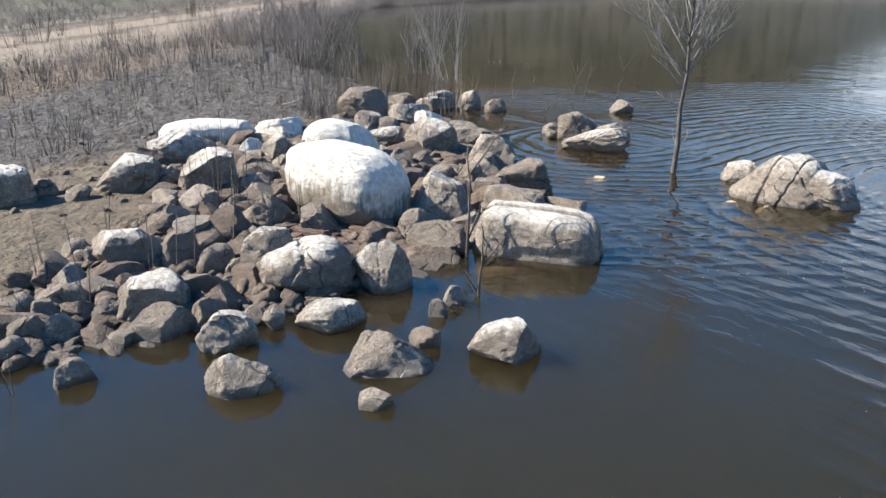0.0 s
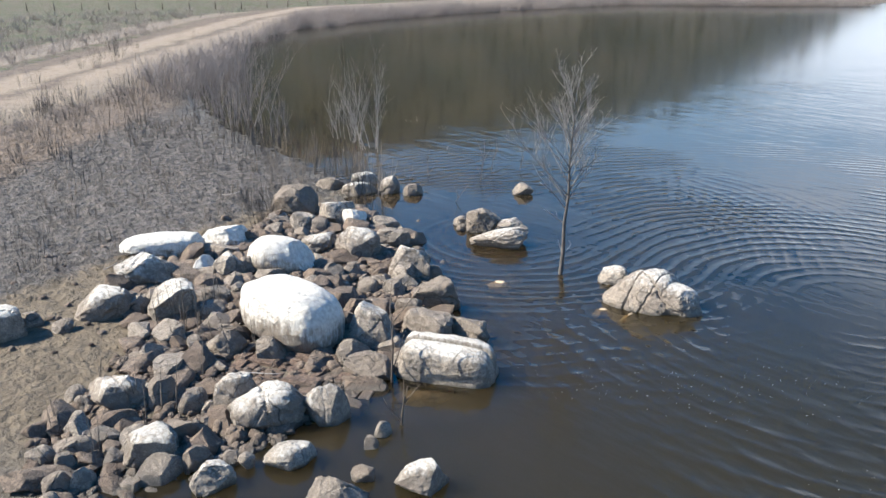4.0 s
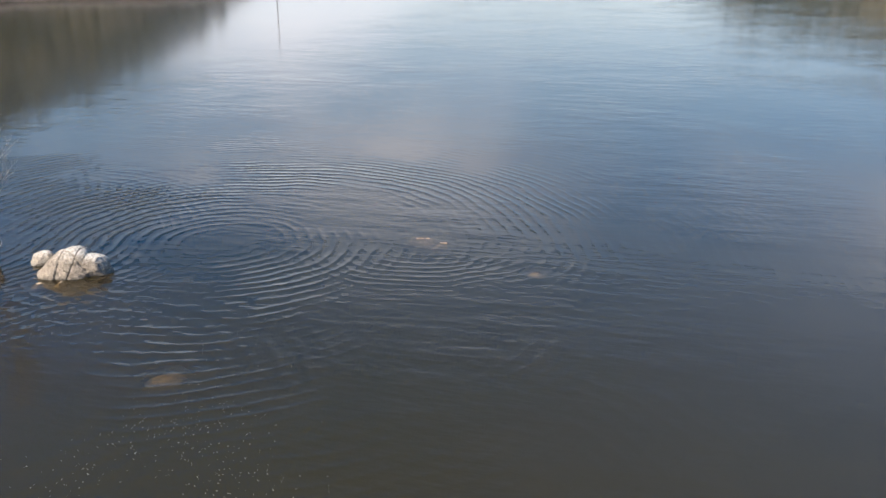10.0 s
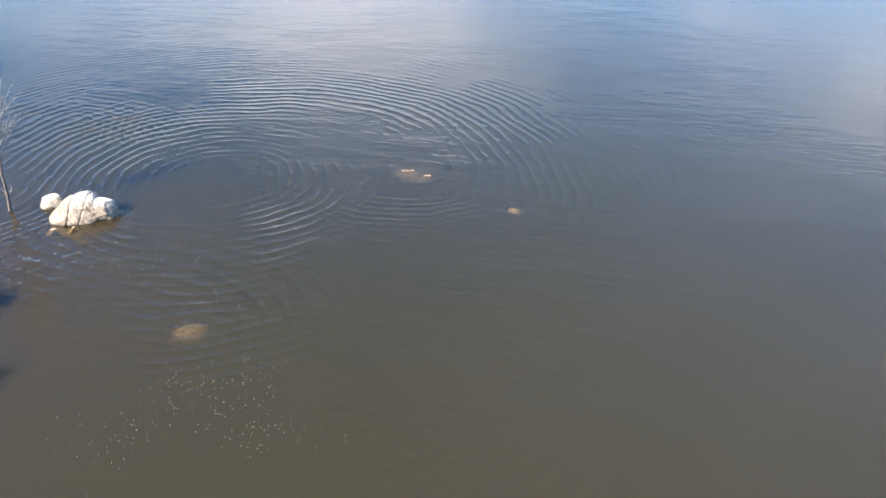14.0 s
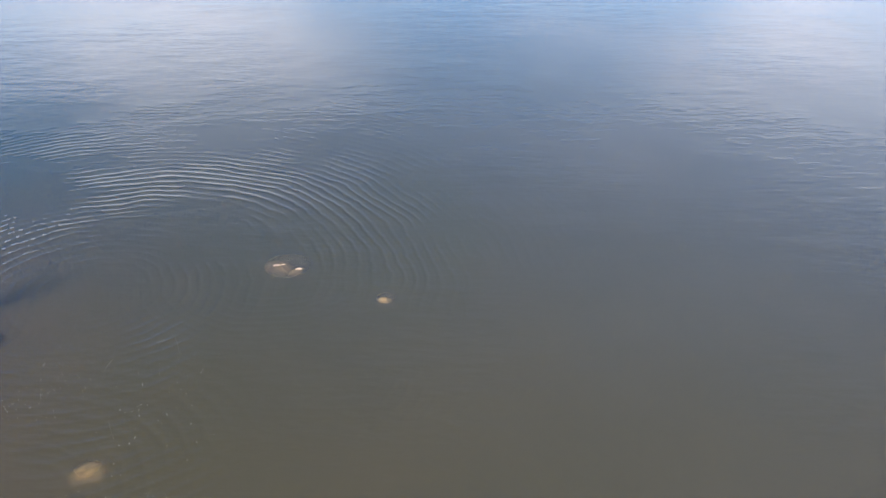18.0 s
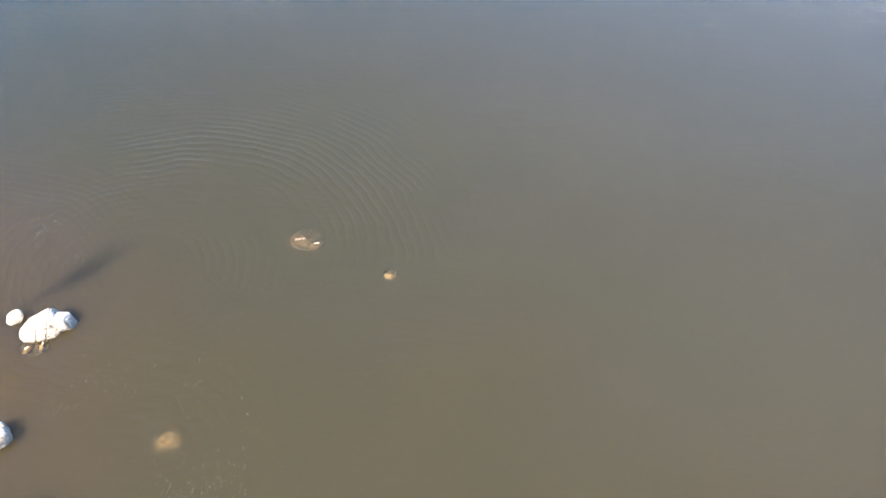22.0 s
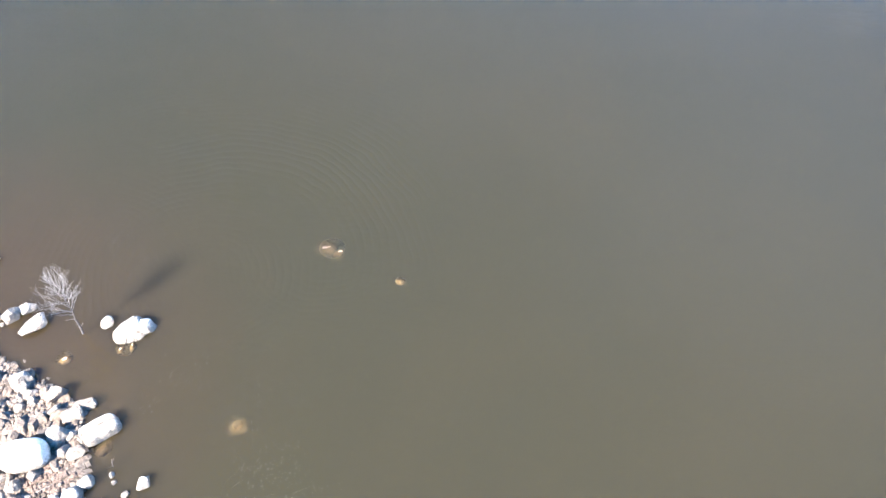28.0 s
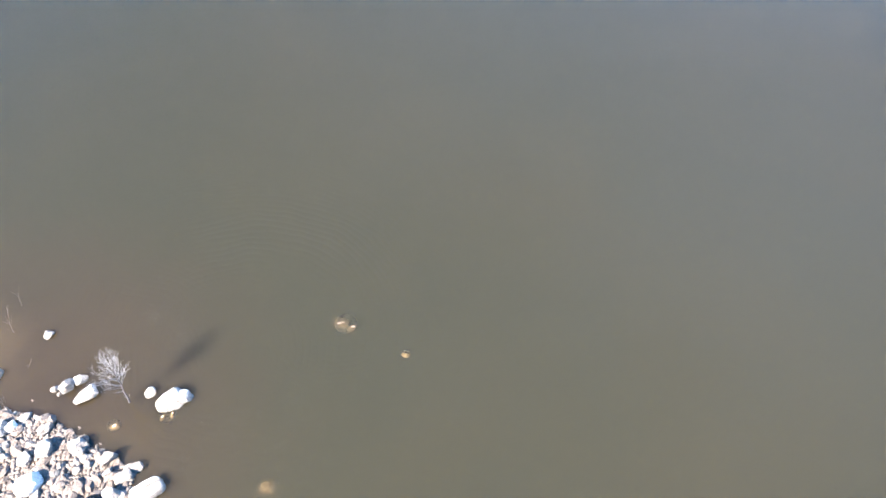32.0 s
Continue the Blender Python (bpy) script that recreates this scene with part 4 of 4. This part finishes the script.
r = random.Random(21)
tree = tagged(new("dead_tree"), "bare grey dead tree standing in the lake", "tree")
tree.matrix_world = pose(-3.43, -0.55, 0)
bm = bmesh.new()
spine = [Vector(p) for p in ((0, 0, -1.2), (0.0, 0, 0.0), (0.05, 0.02, 0.7), (0.01, 0.05, 1.5), (0.09, 0.1, 2.3), (0.04, 0.14, 3.2), (0.1, 0.15, 4.1), (0.12, 0.2, 5.0))]
tube(bm, spine, [0.072, 0.066, 0.056, 0.047, 0.038, 0.029, 0.020, 0.010], 8)
part("trunk", bm, TRUNK, tree)
for z, lean, length in ((2.2, (-0.75, -0.55, 0.85), 2.4), (2.4, (0.35, 0.3, 0.9), 2.0), (2.8, (-0.3, 0.5, 0.9), 1.9), (3.0, (0.5, -0.1, 0.9), 1.7), (3.3, (-0.55, -0.1, 0.9), 1.8), (3.5, (0.2, 0.6, 0.8), 1.5),
                        (3.8, (0.1, -0.6, 0.9), 1.5), (4.1, (-0.3, 0.3, 1.0), 1.4), (4.4, (0.4, 0.1, 1.0), 1.2), (4.7, (-0.1, -0.2, 1.0), 1.1), (1.5, (-0.8, -0.5, 0.5), 0.8), (0.5, (-0.6, 0.2, 0.9), 0.6), (0.6, (0.5, 0.4, 0.7), 0.5),
                        (2.3, (-0.3, -0.85, 0.8), 2.3), (2.6, (-0.7, -0.2, 0.9), 2.2), (3.1, (-0.4, -0.7, 0.9), 2.0), (3.6, (-0.7, 0.2, 0.9), 1.7), (4.0, (0.5, 0.4, 0.9), 1.4), (4.5, (-0.4, -0.4, 0.9), 1.4), (4.9, (0.1, 0.1, 1.0), 1.1), (2.5, (0.6, 0.6, 0.7), 1.6),
                        (1.9, (-0.6, -0.7, 0.9), 1.5), (2.2, (0.5, 0.6, 0.9), 1.4), (2.1, (-0.7, -0.3, 0.8), 1.6), (2.7, (0.3, 0.6, 0.9), 1.6), (2.9, (-0.4, -0.7, 0.9), 1.6), (3.3, (0.5, 0.4, 0.9), 1.4), (3.7, (-0.3, -0.5, 1.0), 1.4), (3.9, (0.3, 0.5, 1.0), 1.2)):
    k = next(i for i in range(len(spine) - 1) if spine[i + 1].z >= z)
    at = spine[k].lerp(spine[k + 1], (z - spine[k].z) / (spine[k + 1].z - spine[k].z))
    bm = bmesh.new()
    fine = bmesh.new()
    limbs(bm, at, (lean[0] * 0.78, lean[1] * 0.78, lean[2]), length * 0.86, 0.018 if z > 1 else 0.010, 3 if z > 2 else 1, r, 0.3, 5, fine)
    part("spray", fine, BARK, part("branch", bm, BARK, tree))

for x, y, tall, stems, wide, label in ((-20.8, 5.3, 3.9, 8, 0.6, "slender grey dead sapling in the bay"), (-22.9, 5.5, 3.6, 6, 0.4, "slender grey dead sapling in the bay"), (-23.9, 5.4, 3.0, 5, 0.5, "slender grey dead sapling in the bay"),
                                       (-30.4, 3.0, 3.6, 14, 1.1, "dense bare bush at the bay's edge"), (-31.6, 4.3, 3.8, 14, 1.3, "dense bare bush at the bay's edge"), (-33.2, 3.4, 3.2, 14, 1.3, "dense bare bush at the bay's edge"),
                                       (-34.6, 4.8, 3.2, 14, 1.4, "dense bare bush at the bay's edge"), (-36.8, 4.6, 2.8, 14, 1.4, "dense bare bush at the bay's edge"), (-29.2, 4.6, 2.4, 5, 0.8, "dense bare bush at the bay's edge"),
                                       (-26.4, 3.2, 1.6, 5, 0.7, "low bare bush in shallow water"), (-18.6, 7.7, 1.2, 3, 0.3, "low bare bush in shallow water"), (-25.5, 11.0, 1.2, 3, 0.5, "low bare bush in shallow water"), (-22.5, 11.0, 1.5, 2, 0.2, "low bare bush in shallow water")):
    bush = tagged(new("dead_bush"), label, "bush")
    bush.matrix_world = pose(x, y, float(ground_height(x, y)))
    for _ in range(stems):
        bm, fine = bmesh.new(), bmesh.new()
        a = r.uniform(0, 2 * math.pi)
        foot = Vector((math.cos(a), math.sin(a), 0)) * wide * r.random()
        limbs(bm, foot + Vector((0, 0, -0.1)), foot * 0.25 + Vector((r.uniform(-0.15, 0.15), r.uniform(-0.15, 0.15), 1)), tall * r.uniform(0.6, 1.0), 0.024, 3 if wide > 1.0 else 2, r, 0.5, 4, fine)
        bark = BARK if wide < 0.65 else GREYTWIG
        part("spray", fine, bark, part("stem", bm, bark, bush))

for x, y, way, length, mat, label in ((0.39, -9.02, (0.05, -0.1, 1), 1.0, DARKBARK, "dark snag with short twigs in the shallows"), (-1.16, -8.15, (-0.02, 0.0, 1), 1.7, DARKBARK, "dark dead sapling beside the flat boulder"),
                                      (-11.5, 2.0, (0.5, 0.6, 1.0), 0.9, DARKBARK, "thin leaning stick in the water"), (-13.2, 5.1, (0.02, 0, 1), 1.3, DARKBARK, "thin upright stick in the water"),
                                      (-14.0, 6.4, (0.05, 0, 1), 1.2, DARKBARK, "thin upright stick in the water"), (-13.4, 7.5, (0.15, 0.1, 1), 1.2, DARKBARK, "thin upright stick in the water"), (-14.8, 3.8, (-0.4, 0.2, 1), 1.0, DARKBARK, "thin leaning stick in the water")):
    bm = bmesh.new()
    limbs(bm, Vector((0, 0, -0.3)), way, length + 0.3, 0.035 if length > 0.95 and x > -2 else 0.018, 1, r, 0.3, 5)
    ob = link("snag", bm, mat)
    ob.matrix_world = pose(x, y, min(0.05, max(-0.1, float(ground_height(x, y)))))
    tagged(ob, label, "dead wood")

# ---- the far bank: brush, fence and trees ----
spots = []
rng = random.Random(31)
far_line = [Vector((*p, 0)) for p in SHORE_FAR[1:9]]
while len(spots) < 2200:
    k = rng.randrange(len(far_line) - 1)
    p = far_line[k].lerp(far_line[k + 1], rng.random()) + Vector((rng.gauss(-2.5, 3), rng.gauss(-1.0, 3), 0))
    d = float(shore_distance(p.x, p.y))
    if d < -2.5 or float(road_distance(p.x, p.y)[0]) < 7:
        continue
    s = rng.uniform(0.5, 1.3)
    spots.append((pose(p.x, p.y, float(ground_height(p.x, p.y)), 0, 0, rng.uniform(0, 360)) @ Matrix.Diagonal((s * 1.6, s * 1.6, s, 1)), rng.randrange(5)))
scatter("bank_brush", TALL, spots, GREYTWIG, "grey-brown dead brush along the far bank", "brush")

FENCE = [(-150, 20), (-128, 58), (-130, 125), (-106, 156), (-92, 170)]
fence = tagged(new("fence"), "weathered wooden post fence beside the far track", "fence")
post = None
for (ax, ay), (bx, by) in zip(FENCE, FENCE[1:]):
    steps = int(math.hypot(bx - ax, by - ay) / 4.0)
    for k in range(steps):
        x, y = ax + (bx - ax) * k / steps, ay + (by - ay) * k / steps
        if post is None:
            bm = bmesh.new()
            tube(bm, [Vector((0, 0, -0.3)), Vector((0, 0, 0.6)), Vector((0.02, 0, 1.3))], [0.09, 0.085, 0.07], 7)
            post = part("post", bm, DARKBARK, fence)
            ob = post
        else:
            ob = new("post", post.data)
            ob.parent = fence
        ob.matrix_world = pose(x, y, float(ground_height(x, y)), rng.uniform(-3, 3), rng.uniform(-3, 3), rng.uniform(0, 360))

bm = bmesh.new()
tube(bm, [Vector((0, 0, -3)), Vector((0, 0, 6)), Vector((0, 0, 15))], [0.1, 0.09, 0.07], 8)
ob = link("mast", bm, DARKBARK)
ob.matrix_world = pose(-62, 158, 0)
tagged(ob, "tall dark pole standing in the far shallows", "pole")

# scrub on the field beyond the track
spots = []
while len(spots) < 700:
    x, y = rng.uniform(-130, -40), rng.uniform(-50, 60)
    side = float(road_side(x, y))
    if side > -9 or side < -60:
        continue
    s = rng.uniform(0.3, 0.9)
    spots.append((pose(x, y, float(ground_height(x, y)), 0, 0, rng.uniform(0, 360)) @ Matrix.Diagonal((s * 2, s * 2, s, 1)), rng.randrange(5)))
scatter("field_scrub", TALL, spots, GREYTWIG, "grey-brown dry scrub over the field", "scrub")

spots = []
while len(spots) < 900:
    x, y = rng.uniform(-90, -30), rng.uniform(-30, 35)
    side = float(road_side(x, y))
    if not -30 < side < -3.5 or abs(side + 9) < 3 and rng.random() < 0.6:
        continue
    s = rng.uniform(0.5, 1.1)
    spots.append((pose(x, y, float(ground_height(x, y)), 0, 0, rng.uniform(0, 360)) @ Matrix.Diagonal((s * 1.4, s * 1.4, s * 0.8, 1)), rng.randrange(9)))
scatter("verge_stubble", REEDS, spots, GREYTWIG, "grey dry stubble along the track's verge", "stubble")

# tufts on the sandy track
for _ in range(30):
    k = rng.choice((1, 2, 3))
    a, c = Vector((*ROAD[k], 0)), Vector((*ROAD[k + 1], 0))
    p = a.lerp(c, rng.random()) + Vector((rng.uniform(-4, 4), rng.uniform(-4, 4), 0))
    size = rng.uniform(0.6, 1.1)
    reed_clump(rng.choice(TALL), pose(p.x, p.y, float(ground_height(p.x, p.y)), 0, 0, rng.uniform(0, 360)) @ Matrix.Diagonal((size, size, size, 1)), "small dry tuft on the sandy track", "tufts on the track")

# specks of foam that drift on the water
verts, faces = [], []
for cx, cy, wide, many in ((8.6, -9.0, 1.6, 190), (7.2, -11.4, 1.2, 70), (10.9, -10.6, 1.2, 90), (8.4, -1.0, 1.4, 40), (3.2, -3.4, 1.3, 70), (1.3, -5.0, 1.0, 40), (-3.2, 6.6, 0.9, 60), (-1.0, 4.8, 0.9, 60), (4.5, -1.5, 1.3, 50), (8.2, -4.5, 2.0, 50)):
    for _ in range(many):
        x, y, s = rng.gauss(cx, wide * 0.6), rng.gauss(cy, wide * 0.6), rng.uniform(0.006, 0.014)
        k = len(verts)
        verts += [(x + s * math.cos(a), y + s * math.sin(a), 0.002) for a in (0.3, 1.35, 2.4, 3.45, 4.5, 5.5)] + [(x, y, 0.008)]
        faces += [(k + i, k + (i + 1) % 6, k + 6) for i in range(6)]
me = bpy.data.meshes.new("foam")
me.from_pydata(verts, [], faces)
foam, n, bsdf = material("foam")
plug(n, bsdf, Base_Color=(0.15, 0.135, 0.11, 1), Roughness=0.6)
me.materials.append(foam)
tagged(new("foam", me), "pale specks of foam drifting on the water", "foam", kind="stuff")

# ---- woods on the hills beyond the lake ----
WOODS = twig_material("bare_woods", (0.030, 0.030, 0.013), (0.056, 0.048, 0.025))
crowns = []
for k in range(5):
    r = random.Random(300 + k)
    bm = bmesh.new()
    tube(bm, [Vector((0, 0, -2)), Vector((0.1, 0, 3)), Vector((0.0, 0.2, 7))], [0.35, 0.28, 0.12], 5)
    for _ in range(3):
        ball = bmesh.ops.create_icosphere(bm, subdivisions=1, radius=1.0)["verts"]
        c, s = Vector((r.gauss(0, 1.3), r.gauss(0, 1.3), r.uniform(3, 9))), r.uniform(0.9, 2.1)
        for v in ball:
            v.co = c + v.co * s * r.uniform(0.6, 1.25)
    me = bpy.data.meshes.new("crown")
    bm.to_mesh(me)
    bm.free()
    crowns.append(me)
spots = []
while len(spots) < 2600:
    a = radians(rng.choice((rng.uniform(-85, -27), rng.uniform(4, 40))))
    far = rng.uniform(235, 480)
    x, y = 18 + far * math.sin(a), -25 + far * math.cos(a)
    z = float(ground_height(x, y))
    if z < 2:
        continue
    s = rng.uniform(0.22, 0.5)
    spots.append((pose(x, y, z, 0, 0, rng.uniform(0, 360)) @ Matrix.Diagonal((s, s, s * rng.uniform(0.9, 1.4), 1)), rng.randrange(5)))
scatter("woods", crowns, spots, WOODS, "bare brown and dark green woods on hills", "woods")

# fallen sticks on the rocks and sand
for x, y, turn, length in ((-3.3, -10.6, 20, 1.1), (-8.9, -9.1, 60, 1.0), (-5.0, -9.9, 130, 0.8), (-1.2, -12.9, 35, 0.7), (-16.5, -4.6, 10, 1.4), (-11.0, -10.8, 100, 0.7)):
    bm = bmesh.new()
    tube(bm, stick_line((0, 0, 0.03), (1, 0, 0.12), length, 0.12, 5, rng), [0.016, 0.015, 0.013, 0.011, 0.009, 0.005], 5)
    ob = link("fallen_stick", bm, BARK)
    ob.matrix_world = pose(x, y, max(ground_at(x, y), 0) + 0.06, 0, 0, turn)
    tagged(ob, "pale fallen stick lying among the stones", "stick")
